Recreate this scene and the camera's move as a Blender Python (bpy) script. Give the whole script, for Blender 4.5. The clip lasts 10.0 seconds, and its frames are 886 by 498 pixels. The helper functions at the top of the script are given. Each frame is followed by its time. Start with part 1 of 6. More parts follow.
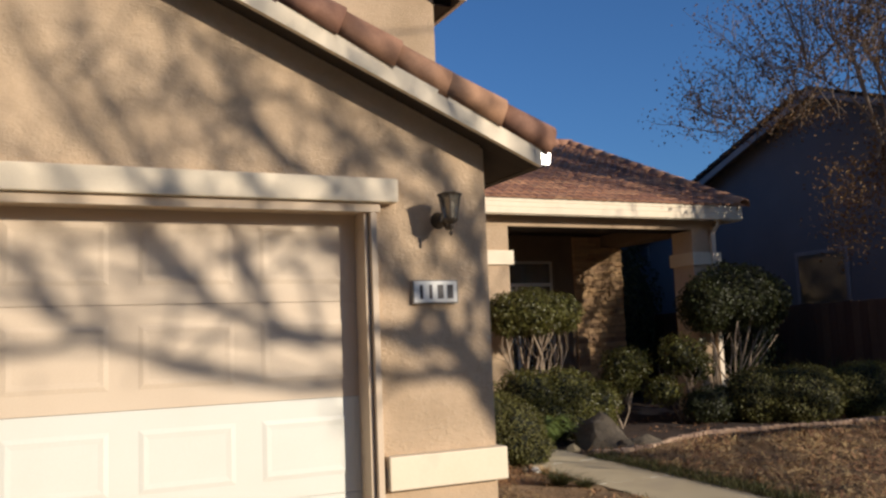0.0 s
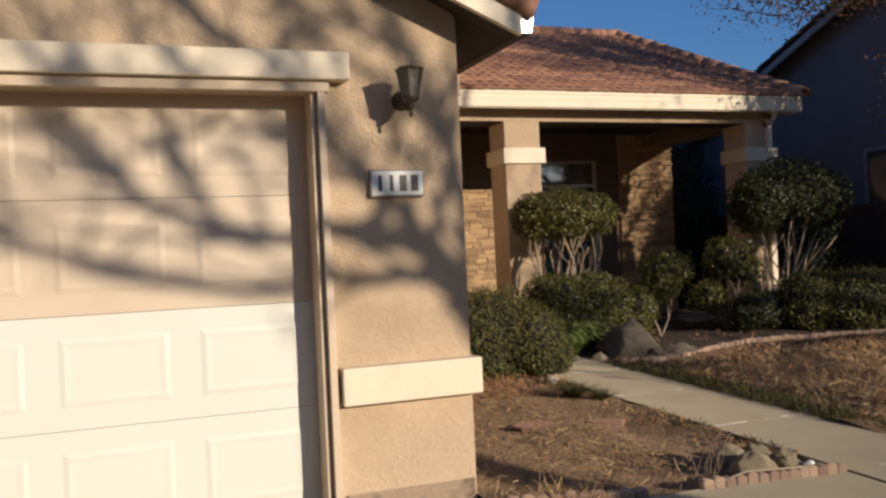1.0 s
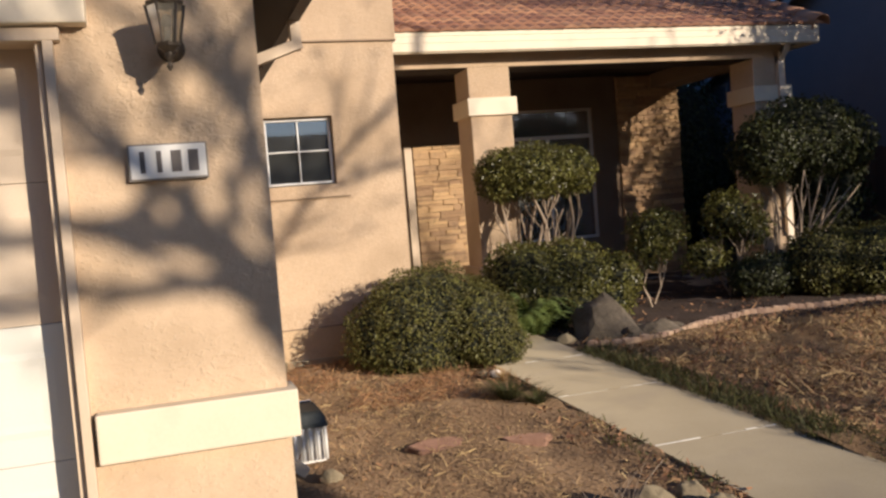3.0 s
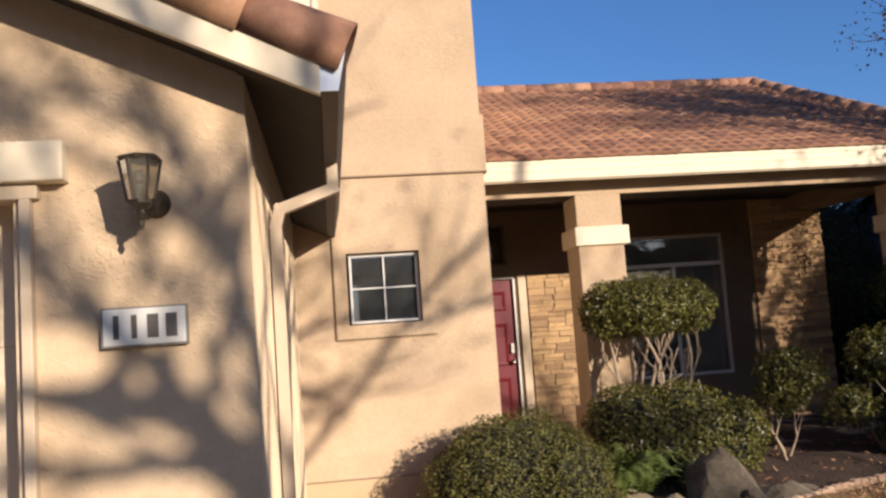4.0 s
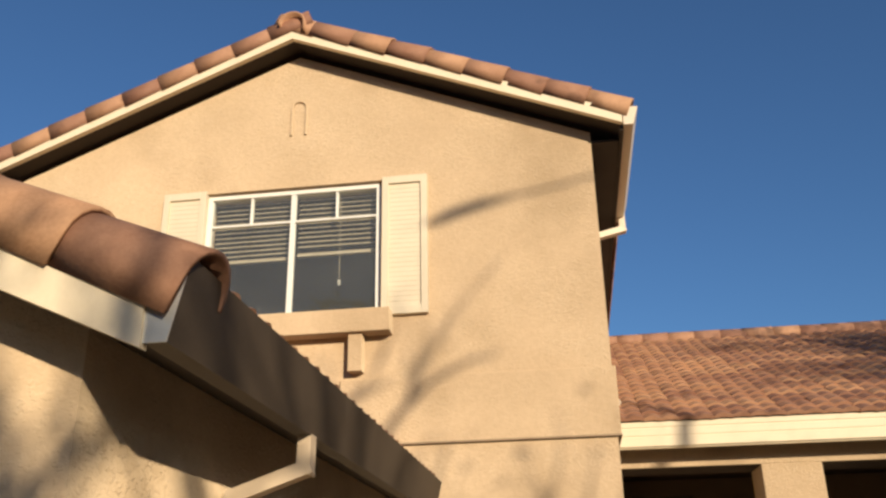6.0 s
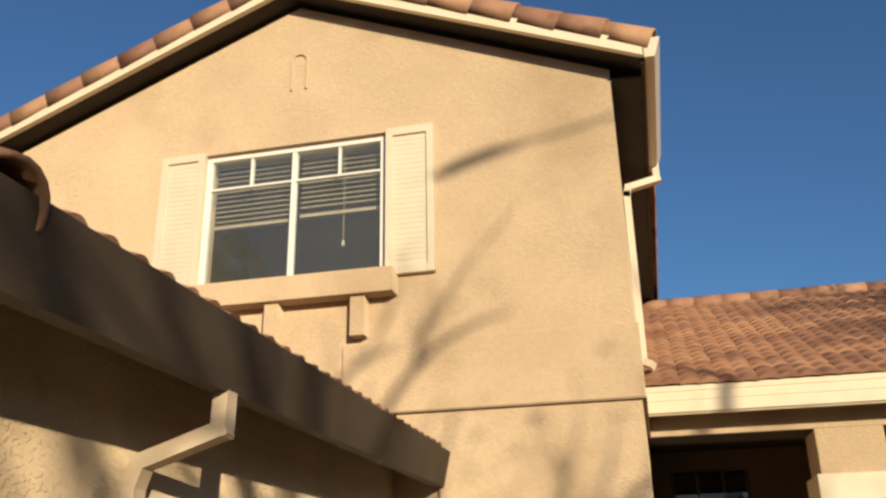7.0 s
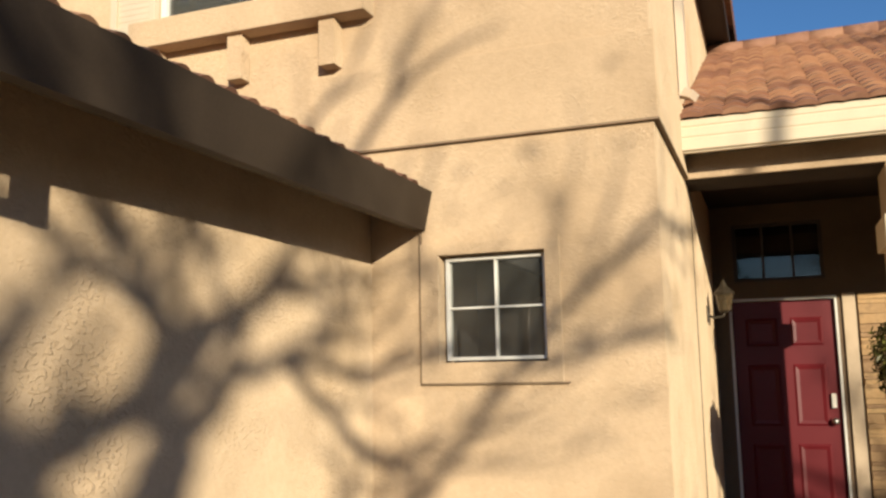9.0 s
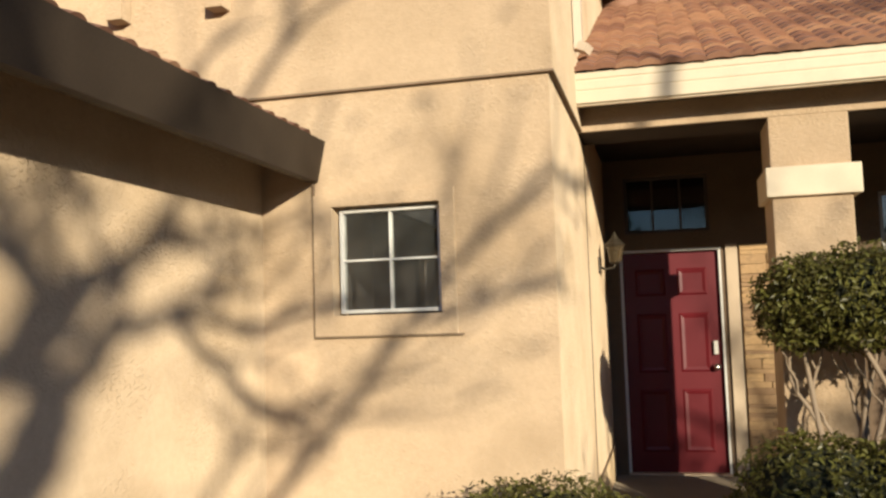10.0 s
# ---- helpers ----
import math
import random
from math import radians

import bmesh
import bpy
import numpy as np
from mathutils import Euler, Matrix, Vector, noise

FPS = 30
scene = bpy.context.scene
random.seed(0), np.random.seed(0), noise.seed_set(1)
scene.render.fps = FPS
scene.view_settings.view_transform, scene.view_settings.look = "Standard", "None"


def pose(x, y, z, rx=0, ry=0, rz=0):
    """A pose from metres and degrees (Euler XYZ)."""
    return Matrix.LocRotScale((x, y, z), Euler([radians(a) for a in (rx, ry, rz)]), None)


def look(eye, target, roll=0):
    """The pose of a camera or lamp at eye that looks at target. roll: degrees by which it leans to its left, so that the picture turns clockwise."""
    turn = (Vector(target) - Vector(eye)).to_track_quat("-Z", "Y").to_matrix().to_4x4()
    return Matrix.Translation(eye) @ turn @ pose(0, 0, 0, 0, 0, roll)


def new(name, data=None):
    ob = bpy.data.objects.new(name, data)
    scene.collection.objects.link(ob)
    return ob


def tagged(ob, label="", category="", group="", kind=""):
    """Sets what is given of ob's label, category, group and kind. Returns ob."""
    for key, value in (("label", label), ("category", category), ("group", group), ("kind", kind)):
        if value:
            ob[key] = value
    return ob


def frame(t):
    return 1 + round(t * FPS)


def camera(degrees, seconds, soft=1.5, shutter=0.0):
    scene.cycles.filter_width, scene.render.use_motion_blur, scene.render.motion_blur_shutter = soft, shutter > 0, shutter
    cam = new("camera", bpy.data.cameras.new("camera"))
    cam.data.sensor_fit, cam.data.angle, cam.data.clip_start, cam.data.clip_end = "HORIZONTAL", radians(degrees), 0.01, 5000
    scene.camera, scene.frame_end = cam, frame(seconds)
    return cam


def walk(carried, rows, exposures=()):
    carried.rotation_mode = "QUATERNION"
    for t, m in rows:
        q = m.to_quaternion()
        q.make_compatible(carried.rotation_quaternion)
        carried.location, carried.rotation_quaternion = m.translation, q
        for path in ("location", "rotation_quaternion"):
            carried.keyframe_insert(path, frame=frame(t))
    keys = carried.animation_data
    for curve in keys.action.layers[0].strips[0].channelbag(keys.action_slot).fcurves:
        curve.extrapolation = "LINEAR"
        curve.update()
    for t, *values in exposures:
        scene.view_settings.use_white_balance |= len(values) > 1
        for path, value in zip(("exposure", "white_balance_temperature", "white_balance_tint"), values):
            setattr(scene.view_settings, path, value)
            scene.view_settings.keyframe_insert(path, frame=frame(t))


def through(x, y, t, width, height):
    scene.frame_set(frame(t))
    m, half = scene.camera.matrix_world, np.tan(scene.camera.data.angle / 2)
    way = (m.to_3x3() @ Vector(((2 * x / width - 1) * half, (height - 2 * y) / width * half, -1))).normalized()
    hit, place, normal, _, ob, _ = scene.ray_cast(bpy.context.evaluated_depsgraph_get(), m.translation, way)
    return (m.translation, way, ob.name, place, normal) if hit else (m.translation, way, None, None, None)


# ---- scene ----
cam = camera(53.7, 10.0, soft=2.5)
PATH = [
    (0, (-0.077, 0.111, 1.369), (0.774, 1.908, 1.578), -2.3),
    (0.5, (0.332, 0.249, 1.314), (1.128, 2.081, 1.426), -4.2),
    (1, (0.676, 0.482, 1.295), (1.376, 2.355, 1.303), -2.7),
    (1.5, (0.991, 0.752, 1.327), (1.707, 2.617, 1.244), -2.4),
    (2, (1.371, 0.874, 1.326), (2.027, 2.760, 1.214), -3.7),
    (2.2, (1.504, 0.926, 1.362), (2.126, 2.823, 1.239), -4.1),
    (3.3, (2.156, 1.371, 1.406), (2.702, 3.294, 1.348), -5.2),
    (3.5, (2.279, 1.440, 1.408), (2.743, 3.386, 1.428), -5.1),
    (4, (2.601, 1.582, 1.555), (2.864, 3.556, 1.746), -4.0),
    (4.5, (2.824, 1.906, 1.604), (3.055, 3.870, 1.907), -4.1),
    (5, (3.008, 2.109, 1.670), (3.133, 4.046, 2.154), -4.4),
    (5.5, (3.344, 2.318, 1.763), (3.156, 4.164, 2.510), -1.9),
    (5.7, (3.451, 2.396, 1.782), (3.221, 4.226, 2.556), -1.4),
    (6.8, (3.849, 3.063, 1.782), (3.503, 4.896, 2.502), -0.8),
    (7, (3.923, 3.145, 1.787), (3.505, 4.962, 2.513), -1.1),
    (7.5, (4.081, 3.507, 1.805), (3.491, 5.265, 2.553), -0.7),
    (8, (4.161, 3.820, 1.772), (3.593, 5.622, 2.428), -0.5),
    (8.5, (4.341, 4.086, 1.646), (3.742, 5.949, 2.055), -0.1),
    (9, (4.397, 4.186, 1.624), (3.698, 6.040, 1.899), -1.1),
    (9.5, (4.390, 4.218, 1.619), (3.719, 6.091, 1.822), -1.9),
    (10, (4.408, 4.240, 1.624), (3.921, 6.173, 1.786), -1.8),
]
EXPOSURES = [(0, 0.10, 5900, 13), (2.2, 0.02, 6150, 14), (3.5, 0.50, 5950, 17), (4.5, 0.44, 6200, 15), (5.0, 0.36, 6300, 11), (5.5, 0.23, 6550, 11), (7.0, 0.14, 6800, 7), (8.5, 0.19, 6500, 8), (10, 0.22, 6200, 7)]
walk(cam, [(t, look(eye, target, roll)) for t, eye, target, roll in PATH], EXPOSURES)

# ---- world, sun and sky ----
TO_SUN = Vector((0.485, -0.840, 0.242)).normalized()
world = bpy.data.worlds.new("world")
scene.world = world
world.use_nodes = True
wn = world.node_tree.nodes
sky = wn.new("ShaderNodeTexSky")
sky.sky_type, sky.sun_disc = "NISHITA", False
sky.sun_elevation, sky.sun_rotation = math.asin(TO_SUN.z), math.atan2(TO_SUN.x, TO_SUN.y)
sky.air_density, sky.dust_density, sky.ozone_density = 1.0, 0.8, 6.0
wn["Background"].inputs["Strength"].default_value = 0.106
world.node_tree.links.new(sky.outputs[0], wn["Background"].inputs["Color"])
sun = new("sun", bpy.data.lights.new("sun", "SUN"))
sun.data.energy, sun.data.angle, sun.data.color = 4.8, radians(0.55), (1.0, 0.86, 0.65)
sun.matrix_world = look(TO_SUN * 40, (0, 0, 0))


# ---- materials ----
def mat(name, c1, c2, rough=0.85, scale=6.0, fine=60.0, bump=0.15, bump_dist=0.004, metal=0.0, vary=0.0, island=0.0, spec=0.4, stain=None, stretch=(1, 1, 1)):
    """A surface with two scales of colour variation and a fine relief, at world size."""
    m = bpy.data.materials.new(name)
    m.use_nodes = True
    n, l = m.node_tree.nodes, m.node_tree.links
    b = n["Principled BSDF"]
    b.inputs["Roughness"].default_value, b.inputs["Metallic"].default_value = rough, metal
    b.inputs["Specular IOR Level"].default_value = spec
    b.inputs["Diffuse Roughness"].default_value = 1.0 if rough >= 0.9 else 0.0
    geo = n.new("ShaderNodeNewGeometry")
    mp = n.new("ShaderNodeMapping")
    mp.inputs["Scale"].default_value = stretch
    l.new(geo.outputs["Position"], mp.inputs["Vector"])
    big, small = n.new("ShaderNodeTexNoise"), n.new("ShaderNodeTexNoise")
    big.inputs["Scale"].default_value, big.inputs["Detail"].default_value = scale, 4
    small.inputs["Scale"].default_value, small.inputs["Detail"].default_value = fine, 3
    for t in (big, small):
        l.new(mp.outputs[0], t.inputs["Vector"])
    mix = n.new("ShaderNodeMix")
    mix.data_type = "RGBA"
    mix.inputs[6].default_value, mix.inputs[7].default_value = (*c1, 1), (*c2, 1)
    ramp = n.new("ShaderNodeMapRange")
    ramp.inputs[1].default_value, ramp.inputs[2].default_value = 0.32, 0.68
    add = n.new("ShaderNodeMath")
    add.operation, add.inputs[1].default_value = "MULTIPLY_ADD", 0.6
    half = n.new("ShaderNodeMath")
    half.operation, half.inputs[1].default_value = "MULTIPLY", 0.4
    l.new(small.outputs[0], half.inputs[0])
    l.new(big.outputs[0], add.inputs[0])
    l.new(half.outputs[0], add.inputs[2])
    l.new(add.outputs[0], ramp.inputs[0])
    l.new(ramp.outputs[0], mix.inputs[0])
    last = mix.outputs[2]
    if stain:
        st = n.new("ShaderNodeTexNoise")
        st.inputs["Scale"].default_value, st.inputs["Detail"].default_value = stain[1], 5
        l.new(geo.outputs["Position"], st.inputs["Vector"])
        sr = n.new("ShaderNodeMapRange")
        sr.inputs[1].default_value, sr.inputs[2].default_value, sr.inputs[4].default_value = stain[2], stain[2] + 0.14, stain[3]
        l.new(st.outputs[0], sr.inputs[0])
        sm = n.new("ShaderNodeMix")
        sm.data_type = "RGBA"
        sm.inputs[7].default_value = (*stain[0], 1)
        l.new(sr.outputs[0], sm.inputs[0])
        l.new(last, sm.inputs[6])
        last = sm.outputs[2]
    if vary or island:
        src = n.new("ShaderNodeObjectInfo").outputs["Random"] if vary else geo.outputs["Random Per Island"]
        k = vary or island
        vr = n.new("ShaderNodeMapRange")
        vr.inputs[3].default_value, vr.inputs[4].default_value = 1 - k, 1 + k
        l.new(src, vr.inputs[0])
        hs = n.new("ShaderNodeHueSaturation")
        l.new(vr.outputs[0], hs.inputs["Value"])
        hr = n.new("ShaderNodeMapRange")
        hr.inputs[3].default_value, hr.inputs[4].default_value = 0.5 - 0.03 * k, 0.5 + 0.03 * k
        l.new(src, hr.inputs[0])
        l.new(hr.outputs[0], hs.inputs["Hue"])
        l.new(last, hs.inputs["Color"])
        last = hs.outputs[0]
    l.new(last, b.inputs["Base Color"])
    if bump:
        bp = n.new("ShaderNodeBump")
        bp.inputs["Strength"].default_value, bp.inputs["Distance"].default_value = bump, bump_dist
        l.new(small.outputs[0], bp.inputs["Height"])
        l.new(bp.outputs[0], b.inputs["Normal"])
    return m


def leafy(name, c1, c2, gloss=0.45, through=0.25):
    """Leaves: each one its own shade, a little light comes through."""
    m = mat(name, c1, c2, gloss, 9.0, 80.0, 0, island=0.45, spec=0.35)
    n, l = m.node_tree.nodes, m.node_tree.links
    b, out = n["Principled BSDF"], n["Material Output"]
    tr = n.new("ShaderNodeBsdfTranslucent")
    src = b.inputs["Base Color"].links[0].from_socket
    l.new(src, tr.inputs["Color"])
    mx = n.new("ShaderNodeMixShader")
    mx.inputs[0].default_value = through
    l.new(b.outputs[0], mx.inputs[1])
    l.new(tr.outputs[0], mx.inputs[2])
    l.new(mx.outputs[0], out.inputs["Surface"])
    return m


def stucco_mat(name, c1, c2):
    """Painted stucco: flattened lumps that come and go in patches, and a fine grain."""
    m = mat(name, c1, c2, 0.92, 2.4, 30.0, 0, spec=0.2, stain=((c1[0] * 0.80, c1[1] * 0.77, c1[2] * 0.73), 1.3, 0.54, 0.55))
    n, l = m.node_tree.nodes, m.node_tree.links
    geo = n.new("ShaderNodeNewGeometry")
    lie = n.new("ShaderNodeMapping")
    lie.inputs["Scale"].default_value = (1, 1, 1.35)
    l.new(geo.outputs["Position"], lie.inputs["Vector"])

    def cloud(scale, detail, lo, hi, rough=0.5):
        t, r = n.new("ShaderNodeTexNoise"), n.new("ShaderNodeMapRange")
        t.inputs["Scale"].default_value, t.inputs["Detail"].default_value, t.inputs["Roughness"].default_value = scale, detail, rough
        r.inputs[1].default_value, r.inputs[2].default_value = lo, hi
        l.new(lie.outputs[0], t.inputs["Vector"])
        l.new(t.outputs[0], r.inputs[0])
        return r.outputs[0]

    def times(a, b, add=None):
        q = n.new("ShaderNodeMath")
        q.operation = "MULTIPLY" if add is None else "MULTIPLY_ADD"
        for k, v in enumerate((a, b) if add is None else (a, b, add)):
            if isinstance(v, float):
                q.inputs[k].default_value = v
            else:
                l.new(v, q.inputs[k])
        return q.outputs[0]

    patch = times(cloud(2.3, 3, 0.38, 0.66), 0.75, times(cloud(0.7, 2, 0.4, 0.6), 0.25))
    lumpy = times(cloud(46.0, 3, 0.53, 0.61), patch)
    height = times(cloud(60.0, 4, 0.35, 0.65), 0.22, times(cloud(160.0, 2, 0.3, 0.7), 0.10, lumpy))
    bp = n.new("ShaderNodeBump")
    bp.inputs["Strength"].default_value, bp.inputs["Distance"].default_value = 0.75, 0.006
    l.new(height, bp.inputs["Height"])
    l.new(bp.outputs[0], n["Principled BSDF"].inputs["Normal"])
    return m


STUCCO = stucco_mat("stucco", (0.59, 0.447, 0.292), (0.69, 0.537, 0.364))
# Darker copy of the stucco; puts the porch's shade into the colour.
STUCCO_SHADED = stucco_mat("porch_stucco_shaded", (0.21, 0.147, 0.096), (0.245, 0.172, 0.113))
TRIM = mat("cream_trim", (0.72, 0.60, 0.42), (0.78, 0.66, 0.48), 0.6, 3, 90, 0.1, 0.002, stain=((0.55, 0.45, 0.32), 2.5, 0.58, 0.4))
TRIM_TAN = mat("tan_trim", (0.58, 0.45, 0.31), (0.64, 0.50, 0.35), 0.65, 4, 90, 0.12, 0.002, stain=((0.42, 0.31, 0.2), 3.5, 0.57, 0.5))
SHUTTER = mat("shutter_paint", (0.66, 0.56, 0.41), (0.72, 0.62, 0.46), 0.55, 5, 90, 0.05, 0.001)
DOOR_WHITE = mat("door_white", (0.683, 0.650, 0.553), (0.715, 0.691, 0.601), 0.5, 2, 120, 0.06, 0.001)
DOOR_TAN = mat("door_tan", (0.60, 0.47, 0.33), (0.66, 0.53, 0.38), 0.6, 2, 120, 0.08, 0.001)
# Brown paint, darkened further for the shade under eaves and porch.
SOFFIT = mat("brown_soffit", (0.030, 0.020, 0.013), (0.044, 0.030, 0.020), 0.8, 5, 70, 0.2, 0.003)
GUTTER_BROWN = mat("gutter_brown", (0.057, 0.041, 0.028), (0.076, 0.055, 0.038), 0.6, 4, 80, 0.08, 0.001)
GUTTER_CREAM = mat("gutter_cream", (0.68, 0.56, 0.42), (0.74, 0.62, 0.47), 0.45, 4, 80, 0.05, 0.001)
TIN = mat("bare_tin", (0.62, 0.63, 0.62), (0.72, 0.73, 0.72), 0.34, 6, 60, 0.03, 0.001, metal=0.7)
TILE = mat("clay_tile", (0.30, 0.148, 0.086), (0.42, 0.228, 0.138), 0.8, 7, 90, 0.25, 0.003, vary=0.28, stain=((0.14, 0.07, 0.045), 5.0, 0.57, 0.6))
TILE_REST = mat("clay_tile_rest", (0.30, 0.148, 0.086), (0.42, 0.228, 0.138), 0.8, 7, 90, 0.25, 0.003, island=0.28, stain=((0.14, 0.07, 0.045), 5.0, 0.57, 0.6))
DECK = mat("roof_felt", (0.07, 0.05, 0.04), (0.10, 0.07, 0.05), 0.95, 8, 80, 0.2)
STONE = mat("ledge_stone", (0.48, 0.31, 0.16), (0.60, 0.42, 0.235), 0.9, 9, 60, 0.6, 0.008, vary=0.26, stain=((0.30, 0.19, 0.10), 9.0, 0.56, 0.6))
MORTAR = mat("mortar", (0.22, 0.15, 0.09), (0.28, 0.20, 0.125), 0.95, 20, 90, 0.3)
RED = mat("red_door_paint", (0.118, 0.0075, 0.012), (0.145, 0.010, 0.0155), 0.42, 3, 120, 0.05, 0.001)
VINYL = mat("white_vinyl", (0.76, 0.74, 0.68), (0.80, 0.78, 0.72), 0.45, 4, 90, 0.03, 0.001)
ALU = mat("white_metal_frame", (0.60, 0.55, 0.47), (0.66, 0.61, 0.53), 0.4, 4, 90, 0.03, 0.001)
WEEP = mat("weep_metal", (0.26, 0.18, 0.11), (0.32, 0.23, 0.15), 0.8, 6, 60, 0.1)
DARKFRAME = mat("dark_frame", (0.10, 0.075, 0.06), (0.13, 0.10, 0.08), 0.6, 4, 90, 0.05, 0.001)
# Near-black walls put the darkness of unlit rooms into the colour.
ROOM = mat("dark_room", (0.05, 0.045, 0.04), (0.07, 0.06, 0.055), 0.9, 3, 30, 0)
BLIND = mat("blind_slat", (0.62, 0.52, 0.36), (0.68, 0.58, 0.42), 0.6, 5, 60, 0)
BRONZE = mat("lantern_bronze", (0.055, 0.042, 0.03), (0.085, 0.065, 0.045), 0.5, 12, 90, 0.1, 0.001, metal=0.4)
# Pewter darkened to stand in for the shade beside the front door.
PEWTER = mat("lantern_pewter_shaded", (0.055, 0.042, 0.028), (0.08, 0.062, 0.04), 0.5, 12, 90, 0.1, 0.001, metal=0.4)
STEEL = mat("steel", (0.6, 0.58, 0.54), (0.7, 0.68, 0.64), 0.25, 9, 60, 0.02, 0.001, metal=1.0)
PLAQUE = mat("plaque_white", (0.74, 0.70, 0.62), (0.80, 0.77, 0.70), 0.5, 9, 90, 0.05, 0.001)
RIM = mat("plaque_rim", (0.24, 0.21, 0.17), (0.30, 0.26, 0.21), 0.6, 9, 90, 0)
INK = mat("dark_bars", (0.10, 0.085, 0.075), (0.13, 0.11, 0.095), 0.6, 9, 90, 0)
CONCRETE = mat("concrete", (0.345, 0.282, 0.178), (0.425, 0.35, 0.228), 0.9, 2.2, 110, 0.25, 0.003, stain=((0.28, 0.23, 0.17), 1.6, 0.56, 0.45))
# Concrete copy darkened to deepen the porch's shade and cut bounced light.
PORCH_SLAB = mat("shaded_slab", (0.20, 0.16, 0.115), (0.26, 0.21, 0.15), 0.9, 2.2, 110, 0.25, 0.003, stain=((0.14, 0.11, 0.08), 1.6, 0.56, 0.45))
JOINT = mat("joint_sand", (0.78, 0.74, 0.64), (0.84, 0.80, 0.70), 0.95, 20, 90, 0.2)
SOIL = mat("dry_soil", (0.165, 0.10, 0.05), (0.275, 0.175, 0.092), 0.97, 2.6, 38, 0.8, 0.02, stain=((0.12, 0.075, 0.04), 3.0, 0.54, 0.7))
# Mulch, darkened further so its colour carries the bed's shade.
MULCH = mat("shaded_mulch", (0.032, 0.020, 0.013), (0.065, 0.040, 0.026), 0.97, 3.0, 38, 0.8, 0.02)
LAWN = mat("dead_lawn", (0.12, 0.068, 0.03), (0.24, 0.148, 0.068), 0.97, 3.2, 45, 0.9, 0.02, stain=((0.11, 0.085, 0.04), 2.0, 0.55, 0.7))
PLINTH = stucco_mat("stucco_plinth", (0.60, 0.45, 0.27), (0.66, 0.50, 0.31))
STRAW = mat("straw", (0.42, 0.265, 0.115), (0.56, 0.38, 0.185), 0.85, 5, 40, 0, island=0.45)
GRASS = leafy("green_grass", (0.055, 0.058, 0.018), (0.115, 0.105, 0.034), 0.6)
RUSTGRASS = mat("rusty_grass", (0.36, 0.17, 0.07), (0.48, 0.26, 0.12), 0.85, 5, 40, 0, island=0.4)
REDLEAF = mat("dry_red_leaf", (0.25, 0.125, 0.06), (0.37, 0.20, 0.10), 0.85, 5, 40, 0, island=0.4)
LEAF_FINE = leafy("small_box_leaf", (0.088, 0.082, 0.020), (0.165, 0.148, 0.040), 0.5)
LEAF_GLOSS = leafy("glossy_leaf", (0.080, 0.076, 0.018), (0.170, 0.155, 0.038), 0.36)
# Leaf colour darkened to stand in for shade, as on the tall topiary.
LEAF_DARK = leafy("darkened_leaf", (0.030, 0.035, 0.010), (0.060, 0.062, 0.017), 0.45)
LEAF_FERN = leafy("fern_leaf", (0.10, 0.14, 0.03), (0.16, 0.19, 0.05), 0.55)
LEAF_RUST = leafy("rust_leaf", (0.16, 0.085, 0.035), (0.24, 0.14, 0.06), 0.7)
# Near-black fill: the shade deep inside crowns, put into the colour.
CORE = mat("crown_shade_core", (0.018, 0.022, 0.010), (0.03, 0.03, 0.015), 0.95, 12, 60, 0)
BARK = mat("bark", (0.26, 0.19, 0.13), (0.36, 0.27, 0.19), 0.9, 10, 70, 0.5, 0.006, stretch=(1, 1, 0.3))
BARK_PALE = mat("pale_bark", (0.27, 0.20, 0.135), (0.38, 0.29, 0.20), 0.85, 14, 80, 0.3, 0.003, stretch=(1, 1, 0.3))
ROCK = mat("grey_rock", (0.085, 0.066, 0.045), (0.20, 0.16, 0.11), 0.9, 6, 40, 0.6, 0.012, stain=((0.10, 0.08, 0.06), 5.0, 0.55, 0.6))
ROCK_TAN = mat("tan_rock", (0.20, 0.155, 0.09), (0.36, 0.29, 0.175), 0.9, 8, 50, 0.6, 0.01, stain=((0.2, 0.16, 0.1), 8, 0.55, 0.5))
PAVER = mat("red_paver", (0.22, 0.115, 0.075), (0.31, 0.175, 0.115), 0.9, 9, 60, 0.3, 0.004, vary=0.2)
SCALLOP = mat("scallop_brick", (0.36, 0.235, 0.15), (0.50, 0.35, 0.24), 0.9, 12, 60, 0.4, 0.005, vary=0.25)
NB_WALL = mat("blue_grey_siding", (0.14, 0.145, 0.165), (0.17, 0.175, 0.195), 0.85, 2, 60, 0.1)
NB_TRIM = mat("neighbour_trim", (0.22, 0.225, 0.24), (0.27, 0.275, 0.29), 0.7, 4, 60, 0.1)
NB_ROOF = mat("neighbour_shingle", (0.10, 0.085, 0.075), (0.15, 0.125, 0.11), 0.9, 6, 60, 0.3)
FENCE = mat("fence_wood", (0.10, 0.055, 0.035), (0.15, 0.085, 0.055), 0.85, 4, 50, 0.3, vary=0.25, stretch=(1, 1, 0.2))
FAR_WALL = mat("far_stucco", (0.5, 0.4, 0.3), (0.58, 0.48, 0.36), 0.9, 2, 40, 0.1)


